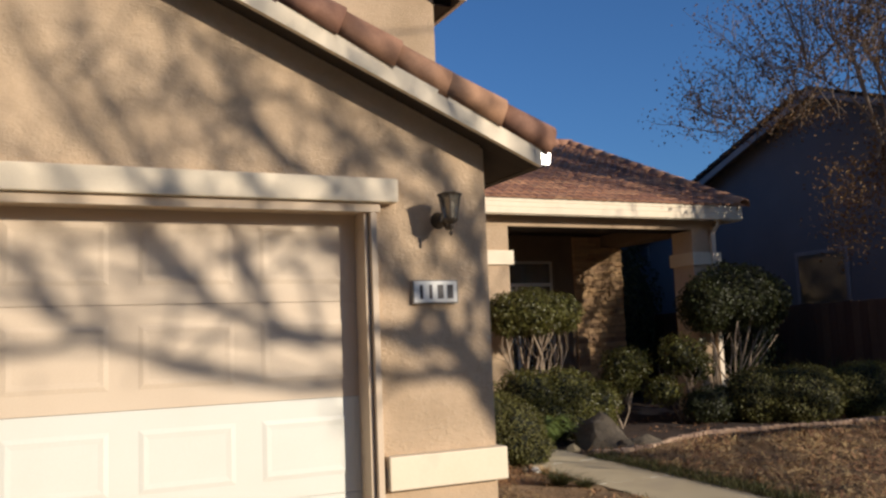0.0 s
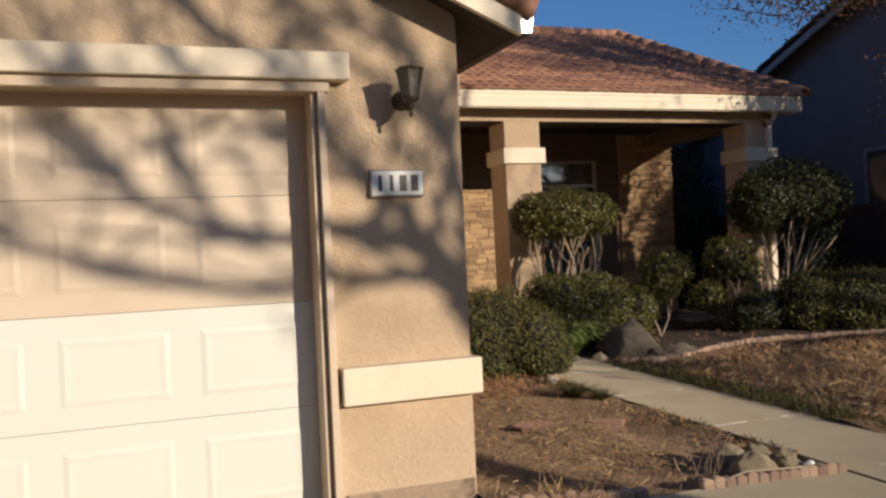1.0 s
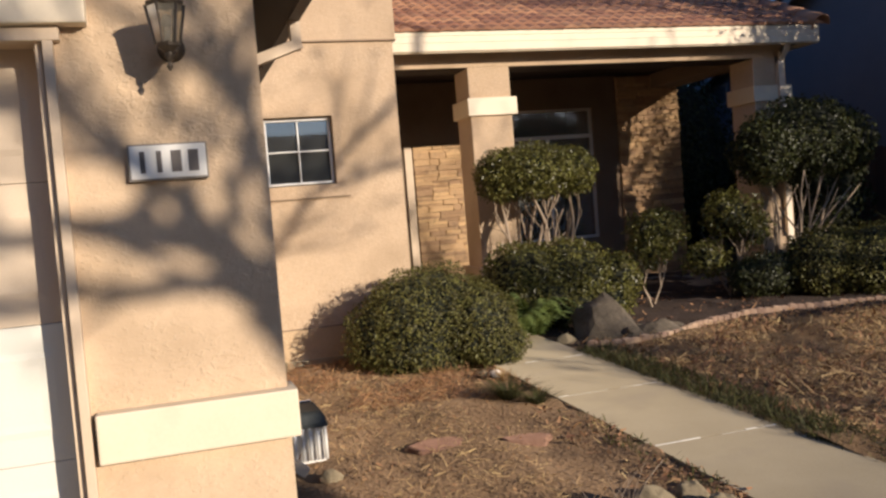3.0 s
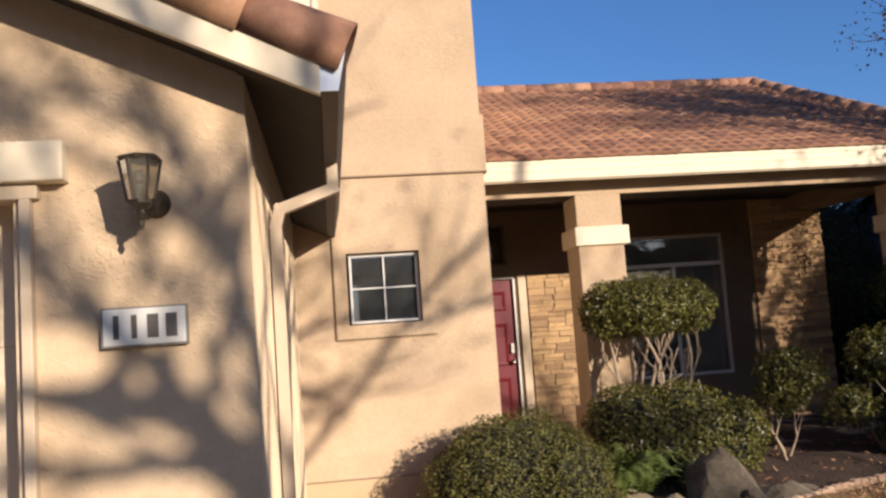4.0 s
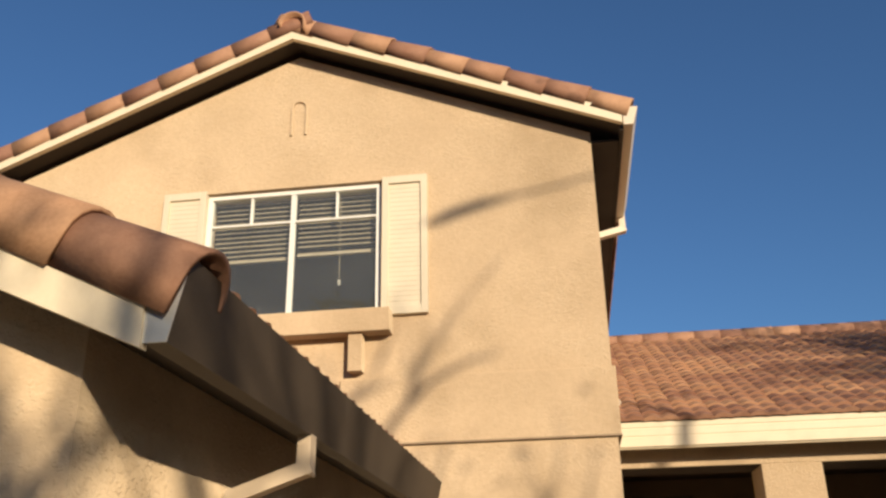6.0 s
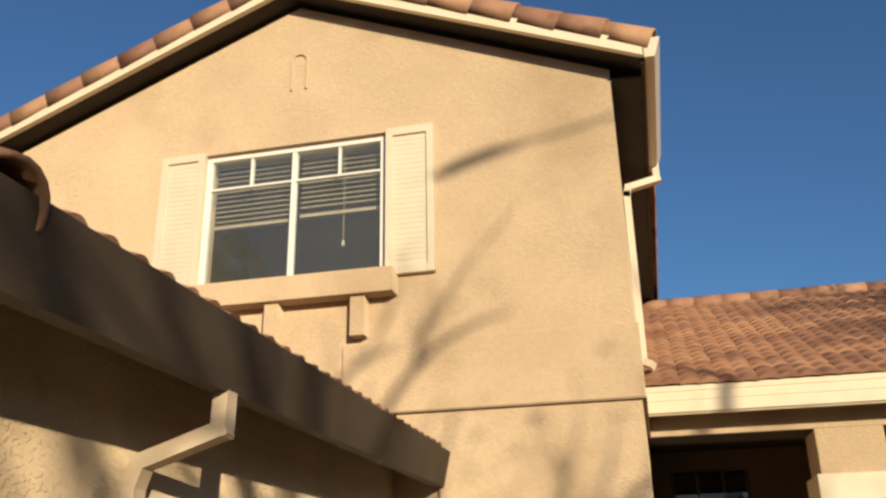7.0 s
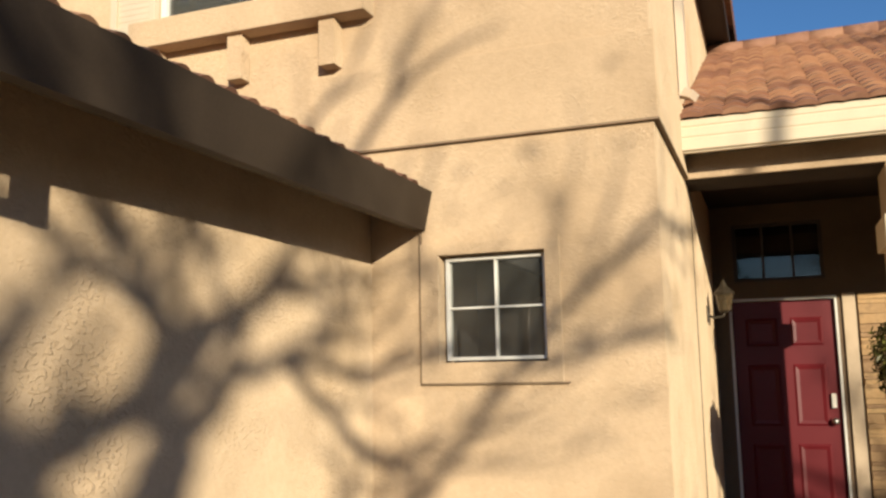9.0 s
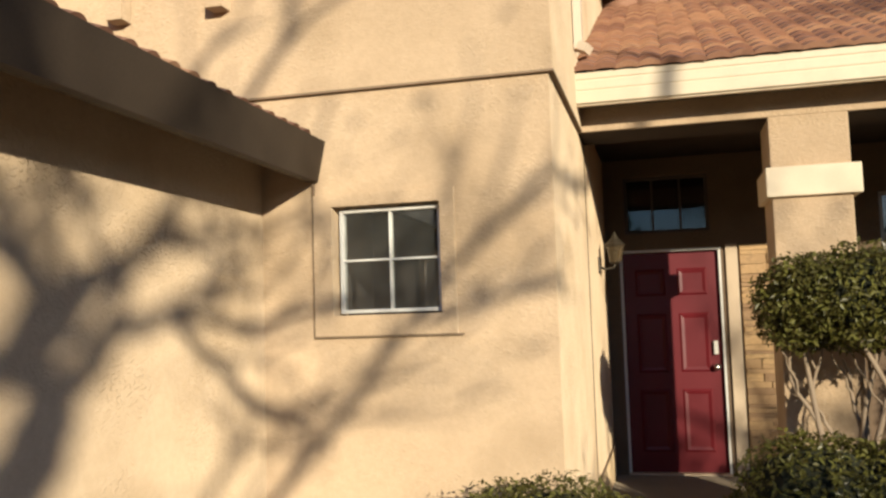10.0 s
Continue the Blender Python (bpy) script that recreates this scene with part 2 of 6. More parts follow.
def glass_mat(name, fac, veil=0.0):
    m = bpy.data.materials.new(name)
    m.use_nodes = True
    n, l = m.node_tree.nodes, m.node_tree.links
    n.remove(n["Principled BSDF"])
    gl, tr, mx = n.new("ShaderNodeBsdfGlossy"), n.new("ShaderNodeBsdfTransparent"), n.new("ShaderNodeMixShader")
    gl.inputs["Roughness"].default_value = 0.02
    tr.inputs["Color"].default_value = (0.78, 0.80, 0.80, 1)
    lw = n.new("ShaderNodeLayerWeight")
    lw.inputs["Blend"].default_value = fac
    l.new(lw.outputs["Fresnel"], mx.inputs[0])
    l.new(tr.outputs[0], mx.inputs[1])
    l.new(gl.outputs[0], mx.inputs[2])
    last = mx
    # Grey film: some dust, mostly standing in for sky reflection and haze.
    if veil:
        film, noise_tex, df = n.new("ShaderNodeMixShader"), n.new("ShaderNodeTexNoise"), n.new("ShaderNodeBsdfDiffuse")
        df.inputs["Color"].default_value = (0.50, 0.50, 0.46, 1)
        noise_tex.inputs["Scale"].default_value = 3.0
        rg = n.new("ShaderNodeMapRange")
        rg.inputs[3].default_value, rg.inputs[4].default_value = veil * 0.7, veil * 1.3
        geo = n.new("ShaderNodeNewGeometry")
        l.new(geo.outputs["Position"], noise_tex.inputs["Vector"])
        l.new(noise_tex.outputs[0], rg.inputs[0])
        l.new(rg.outputs[0], film.inputs[0])
        l.new(mx.outputs[0], film.inputs[1])
        l.new(df.outputs[0], film.inputs[2])
        last = film
    l.new(last.outputs[0], n["Material Output"].inputs["Surface"])
    return m


GLASS = glass_mat("window_glass", 0.34)
GLASS_VEILED = glass_mat("veiled_window_glass", 0.54, 0.045)
GLASS_PORCH = glass_mat("veiled_porch_glass", 0.44, 0.15)
GLASS_UPPER = glass_mat("upper_window_glass", 0.36, 0.06)
GLASS_AMBER = mat("amber_lantern_glass", (0.13, 0.095, 0.05), (0.17, 0.125, 0.07), 0.2, 9, 60, 0.1, 0.001, spec=0.6)
GLASS_LAMP = mat("frosted_lantern_glass", (0.40, 0.36, 0.28), (0.48, 0.43, 0.34), 0.14, 9, 60, 0.1, 0.001, spec=0.6)
for m, k in ((GLASS_LAMP, 0.8), (GLASS_AMBER, 0.6)):
    m.node_tree.nodes["Principled BSDF"].inputs["Transmission Weight"].default_value = k


# ---- mesh helpers ----
def box(bm, x0, x1, y0, y1, z0, z1, bevel=0.0):
    v = [bm.verts.new(p) for p in ((x0, y0, z0), (x1, y0, z0), (x1, y1, z0), (x0, y1, z0), (x0, y0, z1), (x1, y0, z1), (x1, y1, z1), (x0, y1, z1))]
    f = [bm.faces.new([v[i] for i in q]) for q in ((3, 2, 1, 0), (4, 5, 6, 7), (0, 1, 5, 4), (1, 2, 6, 5), (2, 3, 7, 6), (3, 0, 4, 7))]
    if bevel:
        e = list({e for g in f for e in g.edges})
        bmesh.ops.bevel(bm, geom=e, offset=bevel, segments=2, profile=0.6, affect="EDGES")
    return bm


def boxes(*specs, bevel=0.0):
    bm = bmesh.new()
    for s in specs:
        box(bm, *s, bevel=bevel)
    return bm


def prism(bm, pts, axis, a, b):
    """A polygon of two coordinates, drawn out along an axis from a to b."""
    def place(p, k):
        return {"x": (k, p[0], p[1]), "y": (p[0], k, p[1]), "z": (p[0], p[1], k)}[axis]
    lo = [bm.verts.new(place(p, a)) for p in pts]
    hi = [bm.verts.new(place(p, b)) for p in pts]
    bm.faces.new(lo)
    bm.faces.new(hi[::-1])
    n = len(pts)
    for i in range(n):
        bm.faces.new((lo[i], hi[i], hi[(i + 1) % n], lo[(i + 1) % n]))
    bmesh.ops.recalc_face_normals(bm, faces=bm.faces)
    return bm


def mesh_of(name, bm, material, smooth=False):
    me = bpy.data.meshes.new(name)
    bmesh.ops.recalc_face_normals(bm, faces=bm.faces)
    bm.to_mesh(me)
    bm.free()
    for m in material if isinstance(material, (list, tuple)) else [material]:
        me.materials.append(m)
    if smooth:
        for p in me.polygons:
            p.use_smooth = True
    return me


def anchor(ob, parent):
    ob.parent = parent
    w, q = Matrix.Identity(4), parent
    while q:
        w = q.matrix_basis if q.parent is None else w
        q = q.parent
    ob.matrix_parent_inverse = w.inverted() if parent.parent is None else Matrix.Identity(4)
    return ob


def part(name, bm, material, parent, label="", smooth=False):
    """One mesh of its own under a thing or a part, in world places."""
    ob = new(name, mesh_of(name, bm, material, smooth))
    anchor(ob, parent)
    if label:
        ob["label"] = label
    return ob


def thing(name, place, label, category, group="", kind=""):
    ob = new(name)
    ob.empty_display_size = 0.1
    ob.matrix_basis = Matrix.Translation(place)
    return tagged(ob, label, category, group, kind)


def piece(name, me, m, parent, label=""):
    """A repeat that shares its mesh."""
    ob = new(name, me)
    anchor(ob, parent)
    ob.matrix_basis = m
    if label:
        ob["label"] = label
    return ob


def wall_xz(xs, top, holes, y0, y1, z0):
    """An upright wall along x between y0 and y1, with openings (x0, x1, z0, z1) and a top edge top(x)."""
    bm = bmesh.new()
    cuts = sorted({*xs, *(h[0] for h in holes), *(h[1] for h in holes)})
    verts = {}

    def v(x, z):
        key = (round(x, 4), round(z, 4))
        if key not in verts:
            verts[key] = bm.verts.new((x, y0, z))
        return verts[key]
    zcuts = sorted({z0, *(h[2] for h in holes), *(h[3] for h in holes)})
    for a, b in zip(cuts, cuts[1:]):
        ta, tb = top(a + 1e-6), top(b - 1e-6)
        zs = [z for z in zcuts if z < min(ta, tb) - 1e-4]
        for i, lo in enumerate(zs):
            last = i == len(zs) - 1
            hi = None if last else zs[i + 1]
            mid = lo + 0.01
            if any(h[0] <= a + 1e-5 and b <= h[1] + 1e-5 and h[2] <= mid <= h[3] for h in holes):
                continue
            bm.faces.new((v(a, lo), v(b, lo), v(b, tb if last else hi), v(a, ta if last else hi)))
    r = bmesh.ops.extrude_face_region(bm, geom=list(bm.faces))
    bmesh.ops.translate(bm, vec=(0, y1 - y0, 0), verts=[e for e in r["geom"] if isinstance(e, bmesh.types.BMVert)])
    return bm


def pydata(name, verts, faces, mats, index=None, smooth=False):
    me = bpy.data.meshes.new(name)
    me.from_pydata([tuple(p) for p in verts], [], faces)
    for m in mats if isinstance(mats, (list, tuple)) else [mats]:
        me.materials.append(m)
    if index is not None:
        me.polygons.foreach_set("material_index", index)
    if smooth:
        me.polygons.foreach_set("use_smooth", [True] * len(me.polygons))
    me.update()
    return me


def leaf_soup(rng, at, normal, length, width, droop=0.5):
    """Folded leaves of two faces each at the given places, facing roughly along the normals."""
    n = len(at)
    up = normal + droop * rng.normal(size=(n, 3))
    up /= np.linalg.norm(up, axis=1)[:, None] + 1e-9
    d = rng.normal(size=(n, 3))
    d -= (d * up).sum(1)[:, None] * up
    d /= np.linalg.norm(d, axis=1)[:, None] + 1e-9
    s = np.cross(up, d)
    ln = length * rng.uniform(0.6, 1.25, n)[:, None]
    wd = width * rng.uniform(0.6, 1.25, n)[:, None]
    a, c = at, at + d * ln
    m1 = at + d * ln * 0.45 + s * wd * 0.5 + up * wd * 0.2
    m2 = at + d * ln * 0.45 - s * wd * 0.5 + up * wd * 0.2
    v = np.stack([a, m1, c, m2], 1).reshape(-1, 3)
    k = np.arange(n) * 4
    f = np.concatenate([np.stack([k, k + 1, k + 2], 1), np.stack([k, k + 2, k + 3], 1)])
    return v, f


def lumps(d, seed, freq, amp):
    return np.array([noise.noise(Vector((p[0] * freq + seed, p[1] * freq, p[2] * freq))) for p in d]) * amp


def crown_mesh(name, blobs, count, length, width, leaf, seed, shell=0.28, uneven=0.16, core=0.8):
    """A crown of many leaves over uneven blobs (x, y, z, rx, ry, rz), with a solid near-black core painting its inner
    shade.
    """
    rng = np.random.default_rng(seed)
    vs, fs, ix, off = [], [], [], 0
    areas = np.array([b[3] * b[4] + b[4] * b[5] + b[3] * b[5] for b in blobs])
    for b, k in zip(blobs, (areas / areas.sum() * count).astype(int)):
        c, r = np.array(b[:3]), np.array(b[3:])
        d = rng.normal(size=(k, 3))
        d /= np.linalg.norm(d, axis=1)[:, None]
        out = 1 + lumps(d, seed, 2.2, uneven) + lumps(d, seed + 7, 5.5, uneven * 0.5)
        deep = 1 - shell * rng.random(k) ** 1.6 + 0.05 * rng.random(k) ** 6
        at = c + d * r * (out * deep)[:, None]
        nm = d / r
        nm /= np.linalg.norm(nm, axis=1)[:, None]
        v, f = leaf_soup(rng, at, nm + np.array((0, 0, 0.25)), length, width, 0.65)
        vs.append(v)
        fs.append(f + off)
        ix.append(np.zeros(len(f), int))
        off += len(v)
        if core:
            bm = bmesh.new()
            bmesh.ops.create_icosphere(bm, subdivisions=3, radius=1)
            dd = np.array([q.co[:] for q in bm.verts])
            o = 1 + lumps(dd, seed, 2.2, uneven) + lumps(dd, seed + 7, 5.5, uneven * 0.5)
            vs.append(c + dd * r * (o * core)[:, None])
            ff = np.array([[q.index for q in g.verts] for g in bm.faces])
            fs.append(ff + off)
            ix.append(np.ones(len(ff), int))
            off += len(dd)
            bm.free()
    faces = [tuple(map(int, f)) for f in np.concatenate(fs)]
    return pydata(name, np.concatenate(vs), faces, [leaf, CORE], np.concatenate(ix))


def tubes(name, lines, material, sides=6):
    """Tapered limbs: lines of ((x, y, z), radius) points."""
    vs, fs = [], []
    for line in lines:
        pts = np.array([p for p, _ in line], float)
        rad = [r for _, r in line]
        base = len(vs)
        for i, p in enumerate(pts):
            t = pts[min(i + 1, len(pts) - 1)] - pts[max(i - 1, 0)]
            t = t / (np.linalg.norm(t) + 1e-9)
            u = np.cross(t, (0.31, 0.87, 0.39))
            u = u / (np.linalg.norm(u) + 1e-9)
            w = np.cross(t, u)
            for k in range(sides):
                a = 2 * math.pi * k / sides
                vs.append(p + rad[i] * (math.cos(a) * u + math.sin(a) * w))
        for i in range(len(pts) - 1):
            for k in range(sides):
                k2 = (k + 1) % sides
                fs.append((base + i * sides + k, base + i * sides + k2, base + (i + 1) * sides + k2, base + (i + 1) * sides + k))
        fs.append(tuple(base + (len(pts) - 1) * sides + k for k in range(sides)))
    return pydata(name, vs, fs, material, smooth=True)


def mesh_part(name, me, parent, label=""):
    ob = anchor(new(name, me), parent)
    if label:
        ob["label"] = label
    return ob


def ground_z(x, y):
    return max(-0.3, min(0.215, 0.042 + (0.025 if y < 4.07 else 0.030) * (y - 4.07)))


# ---- ground ----
def sheet(name, xs, ys, lift, material, label, category, rough=0.0, seed=3, kind="structure"):
    vs, fs = [], []
    for y in ys:
        for x in xs:
            vs.append((x, y, ground_z(x, y) + lift + rough * noise.noise(Vector((x * 2.3 + seed, y * 2.3, 0.5))) + 0.5 * rough * noise.noise(Vector((x * 7 + seed, y * 7, 1.5)))))
    w = len(xs)
    for j in range(len(ys) - 1):
        for i in range(w - 1):
            a = j * w + i
            fs.append((a, a + 1, a + 1 + w, a + w))
    return tagged(new(name, pydata(name, vs, fs, material, smooth=True)), label, category, kind=kind)


def steps(a, b, d):
    return [a + (b - a) * i / max(1, round((b - a) / d)) for i in range(max(1, round((b - a) / d)) + 1)]


far = [-3000, -600, -150, -50, -20]
sheet("ground", far + steps(-12, 16, 1.0) + [24, 60, 200, 800, 3000], far + steps(-12, 20, 1.0) + [40, 100, 400, 3000], -0.03, SOIL, "dry brown earth round the house", "ground")
sheet("planting_bed", steps(2.34, 4.215, 0.06), steps(4.15, 9.95, 0.06), 0.0, SOIL, "bare dry soil bed littered with straw beside the path", "soil", 0.035)
sheet("planting_bed_far", steps(4.97, 16, 0.12), steps(7.7, 16, 0.12), 0.0, MULCH, "mulched bed under clipped shrubs before the porch, darkened for shade", "soil", 0.04, 9)
sheet("lawn", steps(4.97, 16, 0.09), steps(1.0, 7.8, 0.09), 0.005, LAWN, "dead straw-brown lawn with a few green tufts", "lawn", 0.04, 5)

sheet("lawn_front", steps(4.24, 16, 0.25), steps(-8, 1.15, 0.25), 0.005, LAWN, "dead straw-brown lawn along the drive", "lawn", 0.03, 6)


def slab_row():
    """Concrete driveway and front walk, cast in slabs with sanded joints."""
    drive = tagged(new("driveway"), "pale grey concrete driveway before the garage", "driveway", kind="structure")
    walkway = tagged(new("front_walk"), "pale concrete garden walk with sand-filled joints", "path", kind="structure")
    for x0, x1 in ((-4.2, -1.1), (-1.09, 2.0), (2.01, 4.2)):
        for y0, y1 in ((-9, -5.6), (-5.59, -2.2), (-2.19, 1.1), (1.11, 4.15)):
            y1b = min(y1, 4.15)
            bm = bmesh.new()
            prism(bm, [(y0, ground_z(0, y0) - 0.1), (y1b, ground_z(0, y1b) - 0.1), (y1b, ground_z(0, y1b) + 0.012), (y0, ground_z(0, y0) + 0.012)], "x", x0, x1)
            part("slab", bm, CONCRETE, drive)
    bm = bmesh.new()
    prism(bm, [(4.14, -0.1), (4.82, -0.1), (4.82, 0.046), (4.14, 0.040)], "x", -3.5, 1.64)
    part("apron", bm, CONCRETE, drive)
    ys = [1.2, 2.6, 4.05, 5.18, 6.34, 7.42, 8.5, 9.94]
    for y0, y1 in zip(ys, ys[1:]):
        bm = bmesh.new()
        prism(bm, [(y0 + 0.008, ground_z(0, y0) - 0.1), (y1 - 0.008, ground_z(0, y1) - 0.1), (y1 - 0.008, ground_z(0, y1) + 0.02), (y0 + 0.008, ground_z(0, y0) + 0.02)], "x", 4.215, 4.985)
        part("slab", bm, CONCRETE, walkway)
        bm = bmesh.new()
        r = random.Random(int(y1 * 100))
        x = 4.23
        while x < 4.96:
            e = min(4.965, x + r.uniform(0.05, 0.16))
            box(bm, x, e, y1 - r.uniform(0.004, 0.0085), y1 + r.uniform(0.003, 0.0085), ground_z(0, y1) - 0.05, ground_z(0, y1) + r.choice((0.008, 0.018, 0.0205, 0.022)))
            x = e + 0.001
        part("joint", bm, JOINT, walkway, "pale sand in the joint")


slab_row()

# ---- house: walls ----
FRONT = Vector((-0.026, 0.11, -0.076))       # where the garage's front stands


def front(bm):
    bmesh.ops.translate(bm, vec=FRONT, verts=bm.verts)
    return bm


house = thing("house", (2.0, 9.0, 0.1), "two-storey tan stucco house with red clay tile roofs and a garage", "house")
GX, HX = 2.345, 3.90         # the garage's and the house's side walls
GR, GS = -0.9, 0.445         # garage ridge and pitch
HR, HS = 1.57, 0.410         # upper gable ridge and pitch


def garage_top(x):
    return 2.52 + GS * (GX - GR - abs(x - GR))


part("garage_front_wall", wall_xz([-4.16, GR, GX], garage_top, [(-3.376, 1.584, -0.1, 2.099)], 4.62, 4.89, -0.02), STUCCO, house, "tan stucco wall with rough lace texture")
part("garage_side_wall", boxes((GX - 0.2, GX, 4.89, 8.51, -0.02, 2.51)), STUCCO, house)
part("garage_left_wall", boxes((-4.16, -3.96, 4.89, 12.0, -0.02, 2.45)), STUCCO, house)
bm = bmesh.new()
box(bm, 1.70, GX + 0.012, 4.49, 4.60, 0.06, 0.222)
part("footing", front(bm), mat("footing", (0.42, 0.31, 0.2), (0.5, 0.38, 0.26), 0.95, 9, 40, 0.8, 0.012, stain=((0.16, 0.11, 0.06), 9, 0.5, 0.8)), house, "rough stained footing below the stucco")


def upper_top(x):
    return 5.14 + HS * (HX - HR - abs(x - HR))


UPW, LOW = (0.87, 2.275, 3.805, 4.87), (2.745, 3.325, 1.663, 2.228)
part("house_front_wall", wall_xz([-0.78, HR, HX], upper_top, [UPW, LOW], 8.51, 8.71, 0.05), STUCCO, house)
part("house_side_wall", boxes((HX - 0.2, HX, 8.71, 15.5, 0.05, 5.06)), STUCCO, house)
part("house_left_wall", boxes((-0.78, -0.58, 8.71, 15.5, 2.4, 5.06)), STUCCO, house)
part("house_back_wall", boxes((-0.78, HX, 15.5, 15.7, 0.05, 5.2)), STUCCO, house)
part("stucco_band", boxes((2.0, HX + 0.024, 8.486, 8.51, 2.845, 3.31), (HX, HX + 0.024, 8.51, 10.02, 2.845, 3.31), bevel=0.006), STUCCO, house, "raised stucco band over the ground floor")
part("drip_line", boxes((2.0, HX + 0.028, 8.482, 8.512, 2.836, 2.846), (HX, HX + 0.028, 8.51, 10.02, 2.836, 2.846)), WEEP, house, "dark drip edge under the band")
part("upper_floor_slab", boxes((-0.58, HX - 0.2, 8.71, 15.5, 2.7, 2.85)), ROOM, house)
part("house_rear_wing", boxes((-4.0, -0.8, 10.2, 14, 2.5, 5.55)), STUCCO, house)

part("stucco_plinth", boxes((GX, HX + 0.012, 8.494, 8.511, 0.2, 0.474), (HX, HX + 0.012, 8.512, 12.29, 0.2, 0.474)), PLINTH, house, "yellowish stucco below the weep line")
part("weep_screed", boxes((GX, HX + 0.016, 8.490, 8.511, 0.475, 0.486), (HX, HX + 0.016, 8.512, 12.29, 0.475, 0.486)), WEEP, house, "thin brown metal weep line")
part("footing", boxes((GX, HX + 0.03, 8.455, 8.512, 0.05, 0.222)), CONCRETE, house)

# garage trim
part("plinth_band", front(boxes((1.685, GX + 0.056, 4.43, 4.512, 0.66, 0.84), (GX + 0.026, GX + 0.056, 4.512, 4.62, 0.66, 0.84), bevel=0.008)), TRIM, house, "cream raised band round the corner")
part("door_header", front(boxes((-3.55, 1.785, 4.425, 4.512, 2.217, 2.35), bevel=0.008)), TRIM, house, "cream board over the garage door")
part("door_casing", front(boxes((-3.43, 1.69, 4.465, 4.515, 2.165, 2.215), (1.632, 1.667, 4.465, 4.515, 0.1, 2.165), (-3.43, -3.35, 4.465, 4.515, 0.1, 2.165), bevel=0.004)), TRIM_TAN, house, "tan timber casing of the garage door")
part("jamb", front(boxes((1.605, 1.625, 4.50, 4.70, 0.1, 2.175))), TRIM_TAN, house)


def raised(bm, x0, x1, z0, z1, ya, yb, yc, g, h):
    """A raised field on a panel, with a moulded rim."""
    def ring(k, y):
        return [bm.verts.new(p) for p in ((x0 + k, y, z0 + k), (x1 - k, y, z0 + k), (x1 - k, y, z1 - k), (x0 + k, y, z1 - k))]
    lo, mi, hi = ring(0, ya), ring(g, yb), ring(h, yc)
    for p, q in ((lo, mi), (mi, hi)):
        for j in range(4):
            bm.faces.new((p[j], p[(j + 1) % 4], q[(j + 1) % 4], q[j]))
    bm.faces.new(hi)


def garage_door():
    door = tagged(anchor(new("garage_door"), house), "")
    door.location = FRONT
    door["label"] = "sectional garage door, lower panels white and upper ones tan"
    zs = [0.118, 0.647, 1.163, 1.688, 2.20]
    for i, (a, b) in enumerate(zip(zs, zs[1:])):
        m = DOOR_WHITE if i < 2 else DOOR_TAN
        bm = boxes((-3.40, 1.64, 4.665, 4.70, a + 0.0005, b - 0.0015), bevel=0.002)
        part("section", bm, m, door)
        w = 4.96 / 8
        x0, x1, z0, z1 = 0.07, w - 0.07, a + 0.10, b - 0.10
        bm = bmesh.new()
        raised(bm, x0, x1, z0, z1, 4.6645, 4.6605, 4.6625, 0.024, 0.05)
        me = mesh_of("panel", bm, m)
        for k in range(8):
            piece("panel", me, Matrix.Translation((-3.35 + k * w, 0, 0)), door)


garage_door()


# ---- roofs ----
def barrel_tile(leg, back, r=0.125, length=0.37, t=0.016):
    """A half-round clay tile that lies along x, falling to +x, open below."""
    bm = bmesh.new()
    n = 10
    arc = [(-1.0, -leg / r)] + [(-math.cos(math.pi * k / n), math.sin(math.pi * k / n) * 0.92) for k in range(n + 1)] + [(1.0, -back / r)]
    rings = []
    for x, s in ((0, 0.90), (length, 1.0)):
        for rr in (r * s, r * s - t):
            rings.append([bm.verts.new((x, rr * a, rr * b)) for a, b in arc])
    o0, i0, o1, i1 = rings
    m = len(arc) - 1
    for k in range(m):
        bm.faces.new((o0[k], o1[k], o1[k + 1], o0[k + 1]))
        bm.faces.new((i0[k], i0[k + 1], i1[k + 1], i1[k]))
        bm.faces.new((o1[k], i1[k], i1[k + 1], o1[k + 1]))
        bm.faces.new((o0[k], o0[k + 1], i0[k + 1], i0[k]))
    for a, b, c, d in ((o0[0], i0[0], i1[0], o1[0]), (o0[m], o1[m], i1[m], i0[m])):
        bm.faces.new((a, b, c, d))
    return mesh_of("barrel_tile", bm, TILE, True)


def wave_tile(height, width=0.273, length=0.30, t=0.020):
    """A clay tile with two rolls, across x, falling to -y from its top at y = length."""
    bm = bmesh.new()
    n = 16
    xs = [width * k / n * 1.01 for k in range(n + 1)]
    hs = [height * (0.5 - 0.5 * math.cos(4 * math.pi * k / n)) ** 0.5 for k in range(n + 1)]
    a0 = [bm.verts.new((x, 0, h + 0.027)) for x, h in zip(xs, hs)]
    a1 = [bm.verts.new((x, length, h)) for x, h in zip(xs, hs)]
    f0 = [bm.verts.new((x, 0, h + 0.027)) for x, h in zip(xs, hs)]
    f1 = [bm.verts.new((x, 0.004, 0.027 - t - 0.004 + 0.3 * h)) for x, h in zip(xs, hs)]
    for k in range(n):
        bm.faces.new((a0[k], a0[k + 1], a1[k + 1], a1[k]))
        bm.faces.new((f0[k], f1[k], f1[k + 1], f0[k + 1]))
    return mesh_of("roof_tile", bm, TILE, True)


BARREL, BARREL_TURNED, WAVE, WAVE_HIGH = barrel_tile(0.095, 0.01), barrel_tile(0.01, 0.095), wave_tile(0.022), wave_tile(0.036)
rng = random.Random(4)


def wob(k):
    return rng.uniform(-k, k)


